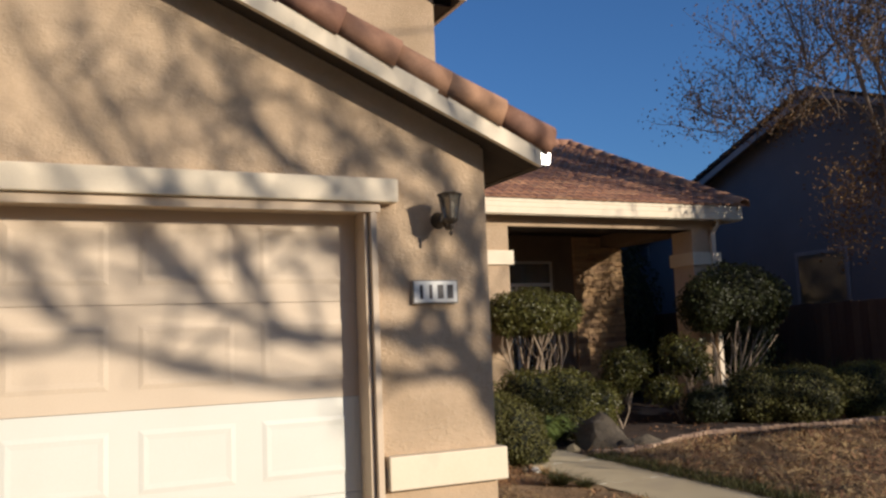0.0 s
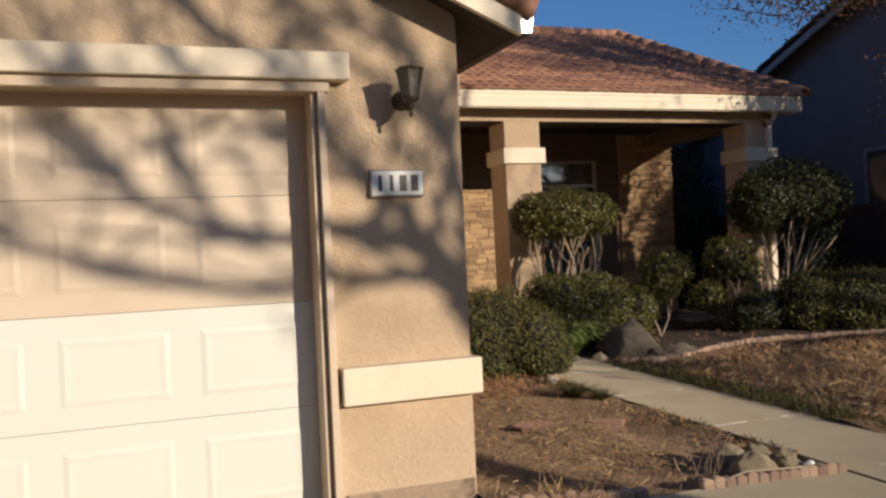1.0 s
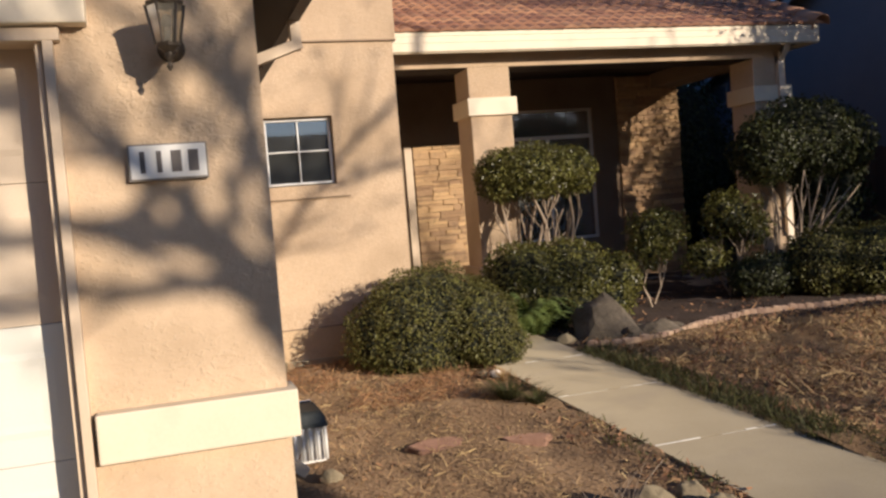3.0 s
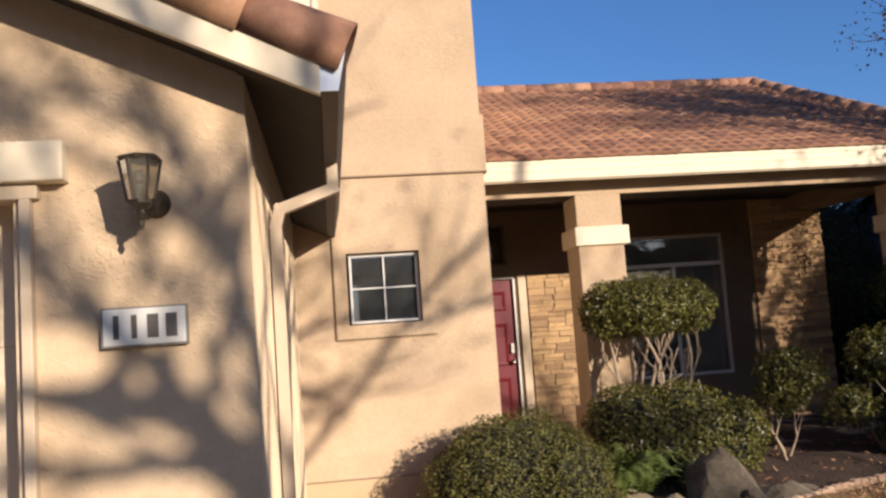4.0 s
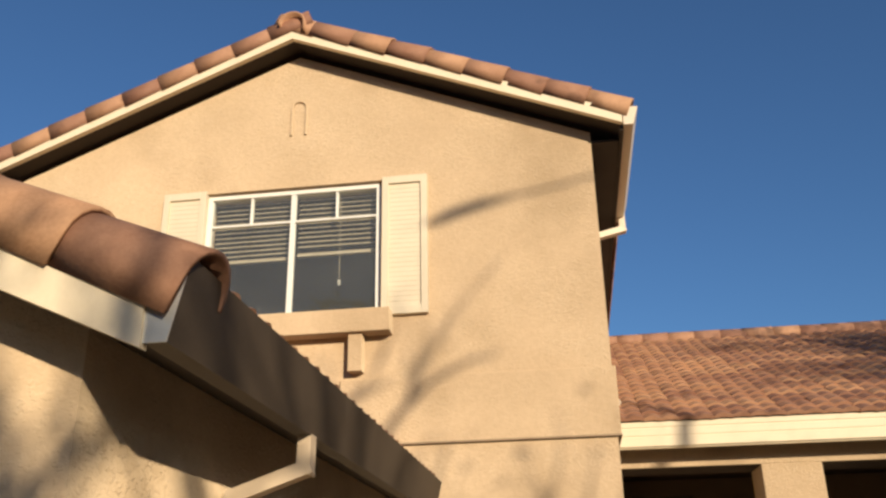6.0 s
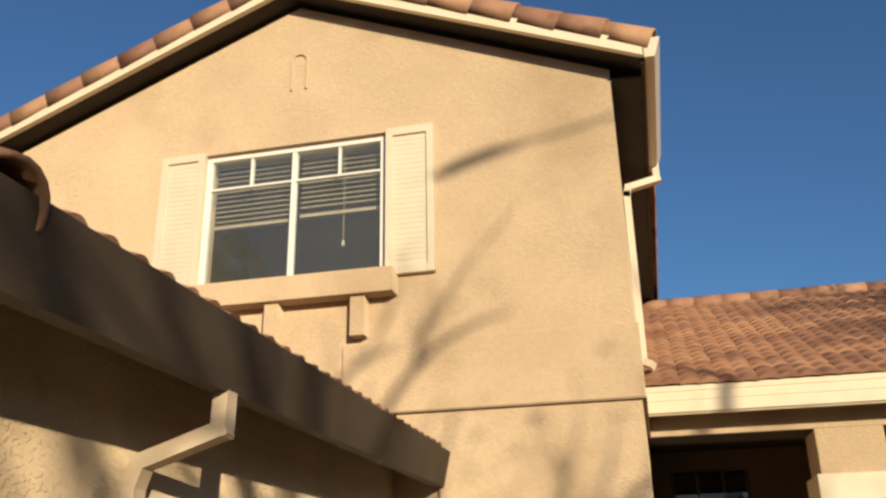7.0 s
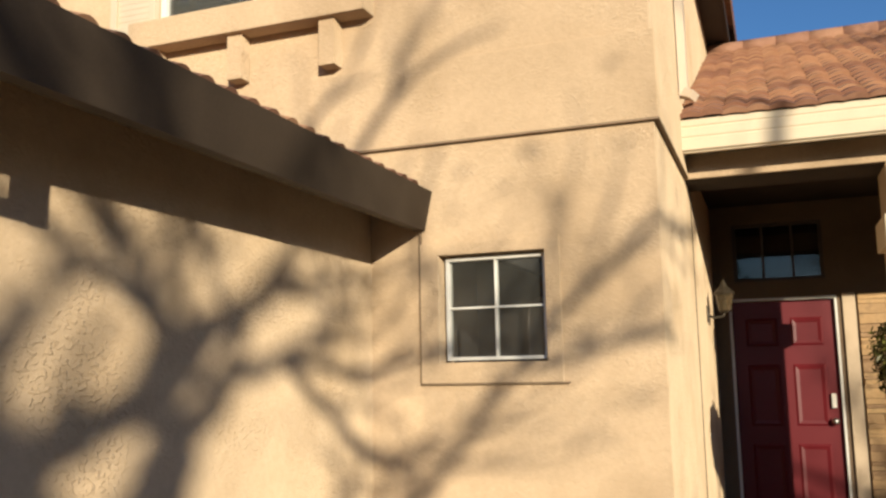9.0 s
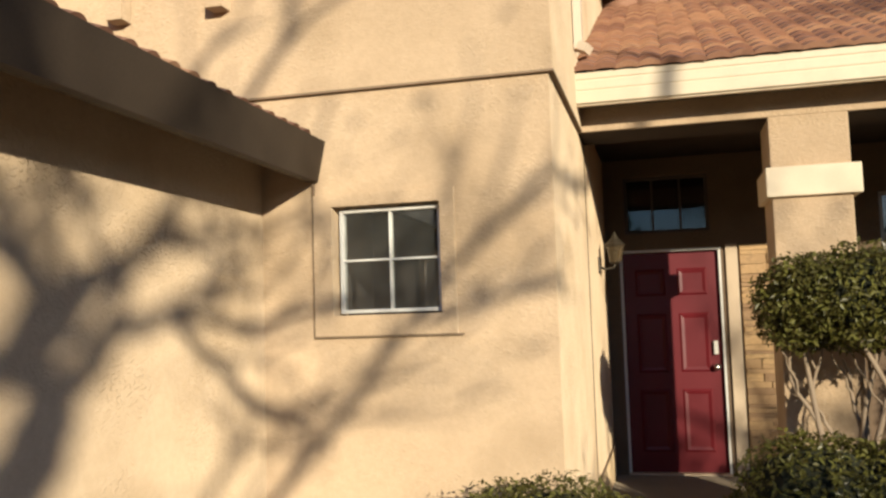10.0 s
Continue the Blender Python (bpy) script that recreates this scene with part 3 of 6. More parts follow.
def joined(name, me, places, parent, label=""):
    """Many alike pieces too far to tell apart, as one mesh."""
    v0 = np.array([v.co[:] for v in me.vertices])
    f0 = [tuple(p.vertices) for p in me.polygons]
    vs, fs = [], []
    for m in places:
        a = np.array(m)
        off = sum(len(v) for v in vs)
        vs.append(v0 @ a[:3, :3].T + a[:3, 3])
        fs += [tuple(i + off for i in f) for f in f0]
    ob = mesh_part(name, pydata(name, np.concatenate(vs), fs, TILE_REST), parent, label)
    ob["kind"] = "stuff"
    return ob


def garage_roof():
    roof = anchor(new("garage_roof", mesh_of("garage_roof", garage_deck(), DECK)), house)
    ang = math.degrees(math.atan(GS))
    # tiles along the front rakes, right and left
    for k in range(12):
        x = 2.365 - 0.322 * k
        piece("rake_tile", BARREL, pose(x, 4.51 + wob(0.006), 2.495 + GS * (2.745 - x), 0, ang + wob(1.0), wob(1.2)), roof)
        if k < 9:
            xl = 2 * GR - x
            piece("rake_tile", BARREL_TURNED, pose(xl, 4.51, 2.495 + GS * (2.745 - x), 0, ang, 180), roof)
    # field tiles on the slope over the drive's corner: the rows by the eave singly, the rest as one
    ca, rest = math.cos(math.atan(GS)), []
    for row in range(14):
        for col in range(15):
            u = 0.26 * row
            y = 4.55 + 0.2745 * col
            if y > 8.25:
                continue
            m = Matrix.Translation((2.668 - u * ca, y + wob(0.004), 2.552 + u * ca * GS + wob(0.004))) @ Matrix.Rotation(radians(90), 4, "Z") @ Matrix.Rotation(math.atan(GS) + radians(wob(0.8)), 4, "X")
            if row < 3:
                piece("roof_tile", WAVE_HIGH, m, roof)
            else:
                rest.append(m)
    joined("roof_tiles_rest", WAVE_HIGH, rest, roof)
    part("eave_mortar", boxes((2.57, 2.63, 4.57, 8.5, 2.42, 2.56)), SOFFIT, roof)


def garage_deck():
    bm = bmesh.new()
    t = 0.05
    e = 2.60
    z = 2.455
    prism(bm, [(e, z), (GR, z + GS * (e - GR)), (2 * GR - e, z), (2 * GR - e, z - t), (GR, z - t + GS * (e - GR)), (e, z - t)], "y", 4.43, 8.505)
    return bm


garage_roof()
bm = bmesh.new()
for s in (1, -1):
    pts = [(2.61, 2.357), (2.61, 2.470), (GR, 2.47 + GS * (2.61 - GR)), (GR, 2.352 + GS * (2.61 - GR))]
    prism(bm, [((x if s > 0 else 2 * GR - x), z) for x, z in pts], "y", 4.395, 4.43)
part("rake_board", bm, TRIM, house, "pale weathered rake board under the tiles")
bm = bmesh.new()
for s in (1, -1):
    pts = [(2.609, 2.418), (2.609, 2.376), (GR, 2.376 + GS * (2.609 - GR)), (GR, 2.418 + GS * (2.609 - GR))]
    prism(bm, [((x if s > 0 else 2 * GR - x), z) for x, z in pts], "y", 4.43, 4.60)
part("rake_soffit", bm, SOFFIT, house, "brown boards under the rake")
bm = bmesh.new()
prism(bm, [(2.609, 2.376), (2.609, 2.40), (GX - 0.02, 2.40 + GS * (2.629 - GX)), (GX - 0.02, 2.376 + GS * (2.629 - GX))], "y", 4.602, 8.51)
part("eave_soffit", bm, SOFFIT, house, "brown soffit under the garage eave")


def downspout(name, parent, pts, w, d, material, label):
    """A boxed pipe through points, square in section."""
    bm = bmesh.new()
    for p, q in zip(pts, pts[1:]):
        p, q = Vector(p), Vector(q)
        t = (q - p).normalized()
        side = Vector((0, 1, 0)) if abs(t.y) < 0.9 else Vector((1, 0, 0))
        s = (side - side.dot(t) * t).normalized()
        r = t.cross(s)
        e0, e1 = p - t * d * 0.45, q + t * d * 0.45
        vs = [bm.verts.new(e + s * a * w / 2 + r * b * d / 2) for e in (e0, e1) for a, b in ((-1, -1), (1, -1), (1, 1), (-1, 1))]
        for f in ((3, 2, 1, 0), (4, 5, 6, 7), (0, 1, 5, 4), (1, 2, 6, 5), (2, 3, 7, 6), (3, 0, 4, 7)):
            bm.faces.new([vs[i] for i in f])
    return part(name, bm, material, parent, label)


def gutter(x0, x1, z0, z1, ya, yb, material, name, label, cap=None):
    """A sheet-metal eave gutter with a slanted face, open on top."""
    bm = bmesh.new()
    t = 0.006
    pr = [(x0, z1), (x0, z0), (x1 - 0.045, z0), (x1, z1), (x1 - t, z1), (x1 - 0.045 - t * 0.6, z0 + t), (x0 + t, z0 + t), (x0 + t, z1)]
    prism(bm, pr, "y", ya, yb)
    ob = part(name, bm, material, house, label)
    bm = bmesh.new()
    prism(bm, [(x0 - 0.002, z0), (x1 - 0.045, z0), (x1, z1), (x0 + 0.045, z1 - 0.03), (x0 - 0.002, z0 + 0.1)] if cap else [(x0, z0), (x1 - 0.045, z0), (x1, z1), (x0, z1)], "y", ya - 0.004, ya + 0.002)
    part("end_cap", bm, cap or material, ob, "bare shiny tin end cap" if cap else "")
    return ob


gutter(2.612, 2.714, 2.370, 2.58, 4.41, 8.50, GUTTER_BROWN, "eave_gutter", "brown-painted metal gutter with a bare tin end", TIN)
downspout("downspout", house, [(2.645, 5.63, 2.39), (2.645, 5.625, 2.255), (2.40, 5.60, 2.165), (2.378, 5.595, 2.09), (2.378, 5.595, 0.24), (2.49, 5.595, 0.15)], 0.066, 0.05, TRIM_TAN, "tan metal downspout down the garage wall")


def upper_roof():
    bm = bmesh.new()
    e, z, t = 4.13, 5.18, 0.05
    prism(bm, [(e, z), (HR, z + HS * (e - HR)), (2 * HR - e, z), (2 * HR - e, z - t), (HR, z - t + HS * (e - HR)), (e, z - t)], "y", 8.33, 15.9)
    roof = anchor(new("upper_roof", mesh_of("upper_roof", bm, DECK)), house)
    ang = math.degrees(math.atan(HS))
    for k in range(9):
        x = 3.855 - 0.303 * k
        piece("rake_tile", BARREL, pose(x, 8.395 + wob(0.006), 5.20 + HS * (4.235 - x), 0, ang + wob(1.0), wob(1)), roof)
        piece("rake_tile", BARREL_TURNED, pose(2 * HR - x, 8.395, 5.20 + HS * (4.235 - x), 0, ang + wob(1), 180 + wob(1)), roof)
    piece("ridge_tile", BARREL, pose(HR, 8.23, 6.26, 0, 4, 90), roof)
    ca, rest = math.cos(math.atan(HS)), []
    for side in (0, 1):
        for row in range(11):
            for col in range(27):
                u, y = 0.26 * row, 8.47 + 0.274 * col
                m = Matrix.Translation((4.19 - u * ca, y, 5.195 + u * ca * HS)) @ Matrix.Rotation(radians(90), 4, "Z") @ Matrix.Rotation(math.atan(HS), 4, "X")
                if side:
                    m = Matrix.Translation((2 * HR - 4.19 + u * ca, y + 0.274, 5.195 + u * ca * HS)) @ Matrix.Rotation(radians(-90), 4, "Z") @ Matrix.Rotation(math.atan(HS), 4, "X")
                rest.append(m)
    joined("roof_tiles_rest", WAVE, rest, roof)
    bm = bmesh.new()
    for s in (1, -1):
        pts = [(4.13, 5.08), (4.13, 5.18), (HR, 5.18 + HS * (4.13 - HR)), (HR, 5.08 + HS * (4.13 - HR))]
        prism(bm, [((x if s > 0 else 2 * HR - x), q) for x, q in pts], "y", 8.285, 8.33)
    part("rake_board", bm, TRIM, house, "cream rake board of the upper gable")
    bm = bmesh.new()
    for s in (1, -1):
        pts = [(4.12, 5.10), (4.12, 5.12), (HR, 5.12 + HS * (4.12 - HR)), (HR, 5.10 + HS * (4.12 - HR))]
        prism(bm, [((x if s > 0 else 2 * HR - x), q) for x, q in pts], "y", 8.33, 8.509)
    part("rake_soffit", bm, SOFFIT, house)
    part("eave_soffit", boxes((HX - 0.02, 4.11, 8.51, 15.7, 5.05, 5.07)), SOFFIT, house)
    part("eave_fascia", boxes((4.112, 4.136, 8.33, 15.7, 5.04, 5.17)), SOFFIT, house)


upper_roof()
gutter(4.137, 4.25, 5.06, 5.205, 8.29, 10.07, GUTTER_CREAM, "upper_gutter", "cream metal gutter along the upper eave")
downspout("upper_downspout", house, [(4.19, 10.0, 5.08), (4.19, 10.0, 4.95), (3.95, 9.96, 4.88), (3.935, 9.96, 4.82), (3.935, 9.96, 3.40), (3.985, 9.93, 3.37)], 0.075, 0.055, GUTTER_CREAM, "cream downspout that ends on the porch roof")

# ---- porch ----
PY, DY, PS = 10.005, 12.3, 0.445
RIDGE = 13.7
part("porch_beam", boxes((HX, 9.07, PY, 10.45, 2.832, 3.14), bevel=0.006), STUCCO, house, "stucco beam over the porch openings")
part("porch_side_beam", boxes((8.62, 9.07, 10.45, DY, 2.832, 3.14), bevel=0.006), STUCCO_SHADED, house)
# Thin dark sheet that paints the shade on the beam's underside.
part("beam_underside_shade", boxes((HX, 8.62, PY + 0.03, 10.42, 2.826, 2.832)), SOFFIT, house, "thin dark sheet under the porch beam, in place of its shade")
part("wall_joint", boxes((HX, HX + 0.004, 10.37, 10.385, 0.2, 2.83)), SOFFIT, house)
# Ceiling takes the near-black soffit colour to deepen the porch's shade.
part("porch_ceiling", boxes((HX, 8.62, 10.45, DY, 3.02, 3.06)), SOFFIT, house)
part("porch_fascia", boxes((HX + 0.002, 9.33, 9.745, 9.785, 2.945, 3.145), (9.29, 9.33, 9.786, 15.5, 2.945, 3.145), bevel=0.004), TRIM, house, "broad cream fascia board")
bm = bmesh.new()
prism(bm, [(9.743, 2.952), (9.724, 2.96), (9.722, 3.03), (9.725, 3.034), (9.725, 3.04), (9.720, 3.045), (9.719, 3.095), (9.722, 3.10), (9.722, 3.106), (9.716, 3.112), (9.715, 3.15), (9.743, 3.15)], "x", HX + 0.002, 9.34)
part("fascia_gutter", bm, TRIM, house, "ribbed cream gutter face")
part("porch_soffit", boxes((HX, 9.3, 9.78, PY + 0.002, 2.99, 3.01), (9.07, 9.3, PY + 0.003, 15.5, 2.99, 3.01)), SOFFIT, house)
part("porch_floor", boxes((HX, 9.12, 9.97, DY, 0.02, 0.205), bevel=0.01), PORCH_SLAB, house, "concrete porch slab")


def porch_column(x0, x1):
    col = anchor(new("porch_column", mesh_of("porch_column", boxes((x0, x1, PY, 10.45, 0.2, 2.833), bevel=0.012), STUCCO)), house)
    col["label"] = "square stucco porch column with a cream cap"
    part("cap", boxes((x0 - 0.035, x1 + 0.05, PY - 0.04, 10.49, 2.32, 2.507), bevel=0.008), TRIM, col)
    part("base", boxes((x0 - 0.04, x1 + 0.04, PY - 0.04, 10.49, 0.2, 0.72), bevel=0.01), STUCCO, col)


porch_column(5.085, 5.555)
porch_column(8.62, 9.07)
downspout("porch_downspout", house, [(8.96, 9.80, 2.99), (8.96, 9.86, 2.90), (8.96, 9.965, 2.80), (8.96, 9.965, 0.32), (8.96, 9.88, 0.26)], 0.06, 0.075, GUTTER_CREAM, "cream downspout down the corner column")

HOLES = [(4.02, 4.895, 0.0, 2.195), (4.08, 4.82, 2.345, 2.86), (6.20, 7.68, 0.80, 2.60)]
part("porch_back_wall", wall_xz([HX, 9.03], lambda x: 3.3, HOLES, DY, DY + 0.2, 0.05), STUCCO_SHADED, house, "porch stucco wall, its shade put into the colour")
part("porch_side_wall", boxes((8.83, 9.03, DY + 0.2, 15.5, 0.05, 3.1)), STUCCO, house)


def stones(x0, x1, z0, z1, y, seed):
    """Dry-laid ledge stone veneer: each stone its own piece."""
    r = random.Random(seed)
    panel = anchor(new("stone_veneer", mesh_of("stone_veneer", boxes((x0, x1, y - 0.012, y, z0, z1)), MORTAR)), house)
    panel["label"] = "honey-coloured stacked ledge stone"
    kinds = []
    for k in range(6):
        bm = bmesh.new()
        box(bm, 0, 1, 0, 1, 0, 1)
        for v in bm.verts:
            if v.co.y < 0.5:
                v.co.x = 0.5 + (v.co.x - 0.5) * r.uniform(0.93, 0.99)
                v.co.z = 0.5 + (v.co.z - 0.5) * r.uniform(0.80, 1.0)
                v.co.y += r.uniform(-0.15, 0.35)
        kinds.append(mesh_of("stone", bm, STONE))
    z = z0
    while z < z1 - 0.008:
        h = min(r.choice((0.04, 0.055, 0.07, 0.085)), z1 - z)
        h = z1 - z if z1 - z - h < 0.02 else h
        x = x0
        while x < x1 - 0.005:
            w = min(r.uniform(0.10, 0.36), x1 - x)
            if x1 - x - w < 0.07:
                w = x1 - x
            cuts = [0, h * r.uniform(0.35, 0.65), h] if h > 0.05 and r.random() < 0.55 else [0, h]
            for za, zb in zip(cuts, cuts[1:]):
                d = r.uniform(0.018, 0.05)
                piece("stone", r.choice(kinds), Matrix.Translation((x + 0.0005, y - 0.01 - d, z + za + 0.0005)) @ Matrix.Rotation(radians(r.uniform(-1.2, 1.2)), 4, "Y") @ Matrix.Diagonal((w - 0.001, d, zb - za - 0.001, 1)), panel)
            x += w
        z += h


def front_door():
    d = anchor(new("front_door"), house)
    d["label"] = "dark red six-panel front door, closed, with a key box on its handle"
    bm = boxes((4.045, 4.875, DY + 0.05, DY + 0.09, 0.215, 2.17), bevel=0.003)
    part("leaf", bm, RED, d, "red painted panel door leaf")
    for x0, x1 in ((4.15, 4.41), (4.515, 4.775)):
        for z0, z1 in ((0.40, 0.95), (1.10, 1.62), (1.78, 2.02)):
            bm = bmesh.new()
            raised(bm, x0, x1, z0, z1, DY + 0.0495, DY + 0.040, DY + 0.047, 0.018, 0.045)
            part("panel", bm, RED, d)
    part("door_frame", boxes((4.02, 4.045, DY + 0.0, DY + 0.12, 0.2, 2.195), (4.875, 4.897, DY + 0.0, DY + 0.12, 0.2, 2.195), (4.045, 4.875, DY, DY + 0.12, 2.172, 2.195), bevel=0.003), VINYL, d, "white door frame")
    part("threshold", boxes((4.02, 4.897, DY - 0.02, DY + 0.12, 0.2, 0.222)), TRIM_TAN, d)
    part("casing", boxes((4.935, 5.035, DY - 0.03, DY, 0.2, 2.21), bevel=0.005), TRIM_TAN, d, "tan timber casing")
    bm = bmesh.new()
    bmesh.ops.create_uvsphere(bm, u_segments=16, v_segments=10, radius=0.032, matrix=Matrix.Translation((4.815, DY + 0.0, 1.14)))
    bmesh.ops.create_cone(bm, cap_ends=True, segments=14, radius1=0.03, radius2=0.026, depth=0.012, matrix=Matrix.Translation((4.815, DY + 0.042, 1.14)) @ Matrix.Rotation(radians(90), 4, "X"))
    part("knob", bm, STEEL, d, "steel door knob", True)
    part("key_box", boxes((4.797, 4.835, DY + 0.008, DY + 0.046, 1.25, 1.37), bevel=0.008), PLAQUE, d, "pale key box")


front_door()


def window(name, x0, x1, z0, z1, y, frame_w, mull, material, label, depth=0.06, room=1.2, glass=GLASS):
    """Panes in a frame set back in its opening, with a dark room behind. mull: bars (axis, at, from, to, width)."""
    w = anchor(new(name), house)
    w["label"] = label
    part("frame", boxes((x0, x1, y, y + depth, z0, z0 + frame_w), (x0, x1, y, y + depth, z1 - frame_w, z1), (x0, x0 + frame_w, y, y + depth, z0 + frame_w, z1 - frame_w), (x1 - frame_w, x1, y, y + depth, z0 + frame_w, z1 - frame_w), bevel=0.004), material, w)
    for axis, at, a, b, k in mull:
        s = (at - k / 2, at + k / 2, y + 0.006, y + depth - 0.006, a, b) if axis == "x" else (a, b, y + 0.008, y + depth - 0.008, at - k / 2, at + k / 2)
        part("glazing_bar", boxes(s, bevel=0.002), material, w)
    xs = sorted({x0 + frame_w, x1 - frame_w, *(m[1] for m in mull if m[0] == "x")})
    for a, b in zip(xs, xs[1:]):
        p = part("pane", boxes((a, b, y + 0.028, y + 0.033, z0 + frame_w, z1 - frame_w)), glass, w)
        p.visible_shadow = False
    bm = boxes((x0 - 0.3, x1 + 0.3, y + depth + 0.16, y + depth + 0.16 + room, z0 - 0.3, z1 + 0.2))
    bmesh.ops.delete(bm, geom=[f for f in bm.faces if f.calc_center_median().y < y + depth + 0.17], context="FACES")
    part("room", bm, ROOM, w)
    return w


window("ground_window", 2.765, 3.315, 1.673, 2.218, 8.545, 0.019, [("x", 3.04, 1.683, 2.203, 0.011), ("z", 1.948, 2.78, 3.30, 0.011)], VINYL, "small white four-pane window", glass=GLASS_VEILED)
# Dark strips that paint the shaded left and bottom edges of the surround.
part("surround_edge_shade", boxes((2.638, 2.645, 8.487, 8.511, 1.558, 2.36), (2.638, 3.43, 8.487, 8.511, 1.550, 1.558)), WEEP, house, "thin dark strips painting shade on the surround's left and lower edges")
part("window_surround", wall_xz([2.645, 3.40], lambda x: 2.293, [LOW], 8.483, 8.512, 1.558), STUCCO, house, "raised stucco surround")
window("upper_window", 0.87, 2.275, 3.805, 4.87, 8.53, 0.04, [("x", 1.57, 3.84, 4.83, 0.036), ("z", 4.60, 0.91, 1.552, 0.015), ("z", 4.60, 1.588, 2.235, 0.015), ("x", 1.23, 4.60, 4.83, 0.015), ("x", 1.92, 4.60, 4.83, 0.015)], VINYL, "wide white sliding window with half-drawn blinds", glass=GLASS_UPPER)
window("transom_window", 4.08, 4.82, 2.345, 2.86, DY + 0.04, 0.03, [("x", 4.33, 2.375, 2.83, 0.02), ("x", 4.575, 2.375, 2.83, 0.02)], DARKFRAME, "dark transom light over the front door")
window("porch_window", 6.20, 7.68, 0.80, 2.60, DY + 0.03, 0.035, [("x", 7.0, 0.83, 2.2, 0.04), ("z", 2.22, 6.235, 7.645, 0.05)], ALU, "large porch window with a grey blind behind the glass", glass=GLASS_PORCH)


def upper_blinds():
    bl = thing("window_blind", (1.58, 8.68, 3.8), "cream slatted blind, half raised, behind the upper window", "blind")
    for x0, x1, low in ((0.90, 1.555, 4.35), (1.585, 2.245, 4.37)):
        z = 4.83
        while z > low + 0.02:
            bm = bmesh.new()
            box(bm, x0, x1, -0.019, 0.019, -0.001, 0.001)
            ob = part("slat", bm, BLIND, bl)
            sag = rng.uniform(-0.6, 0.6) if z < 4.55 else 0.1
            ob.matrix_basis = Matrix.Translation(((x0 + x1) / 2, 8.66, z)) @ Matrix.Rotation(radians(sag), 4, "Y") @ Matrix.Rotation(radians(38), 4, "X") @ Matrix.Translation((-(x0 + x1) / 2, 0, 0))
            z -= 0.040
        part("bottom_rail", boxes((x0, x1, 8.645, 8.675, low - 0.025, low)), BLIND, bl)
    part("cord", boxes((1.925, 1.929, 8.64, 8.644, 4.13, 4.83)), BLIND, bl)
    part("tassel", boxes((1.917, 1.937, 8.632, 8.652, 4.085, 4.13), bevel=0.006), PLAQUE, bl)


upper_blinds()
pb = thing("roller_blind", (7.0, 12.46, 0.8), "grey-brown roller blind drawn behind the porch window", "blind")
part("fabric", boxes((6.24, 7.64, 12.46, 12.464, 0.84, 2.2)), mat("blind_fabric", (0.085, 0.075, 0.06), (0.11, 0.095, 0.075), 0.9, 3, 60, 0.1), pb)

part("window_sill", boxes((0.75, 2.375, 8.37, 8.51, 3.625, 3.80), bevel=0.01), STUCCO, house, "deep stucco sill on three corbels")
for x in (0.82, 1.43, 2.045):
    part("corbel", boxes((x + 0.024, x + 0.125, 8.41, 8.51, 3.35, 3.625), bevel=0.006), STUCCO, house)


def shutter(x0, x1):
    s = anchor(new("shutter", mesh_of("shutter", boxes((x0, x1, 8.485, 8.51, 3.77, 4.885)), SHUTTER)), house)
    s["label"] = "cream louvred shutter fixed beside the upper window"
    part("shutter_frame", boxes((x0, x0 + 0.05, 8.465, 8.485, 3.77, 4.885), (x1 - 0.05, x1, 8.465, 8.485, 3.77, 4.885), (x0 + 0.05, x1 - 0.05, 8.465, 8.485, 3.77, 3.83), (x0 + 0.05, x1 - 0.05, 8.465, 8.485, 4.825, 4.885), bevel=0.003), SHUTTER, s)
    bm = bmesh.new()
    prism(bm, [(8.486, 0.0), (8.4825, 0.003), (8.4848, 0.037), (8.486, 0.037)], "x", x0 + 0.05, x1 - 0.05)
    me = mesh_of("louvre", bm, SHUTTER)
    for k in range(26):
        piece("louvre", me, Matrix.Translation((0, 0, 3.832 + 0.038 * k)), s)


shutter(2.292, 2.64)
shutter(0.525, 0.875)
part("window_drip", boxes((0.86, 2.31, 8.492, 8.512, 4.872, 4.89)), STUCCO, house)


def niche():
    bm = bmesh.new()
    out, inn = [], []
    for k in range(9):
        a = math.pi * k / 8
        out.append((1.592 + 0.068 * math.cos(a), 5.60 + 0.068 * math.sin(a)))
        inn.append((1.592 + 0.052 * math.cos(a), 5.60 + 0.052 * math.sin(a)))
    out = [(1.66, 5.345)] + out + [(1.524, 5.345)]
    inn = [(1.644, 5.345)] + inn + [(1.54, 5.345)]
    for p, q, r, s in zip(out, out[1:], inn, inn[1:]):
        vs = [bm.verts.new((a, y, b)) for y in (8.492, 8.515) for a, b in (p, q, s, r)]
        for f in ((0, 1, 2, 3), (7, 6, 5, 4), (0, 4, 5, 1), (1, 5, 6, 2), (2, 6, 7, 3), (3, 7, 4, 0)):
            bm.faces.new([vs[i] for i in f])
    part("arched_vent", bm, STUCCO, house, "small arched stucco vent in the gable")


niche()


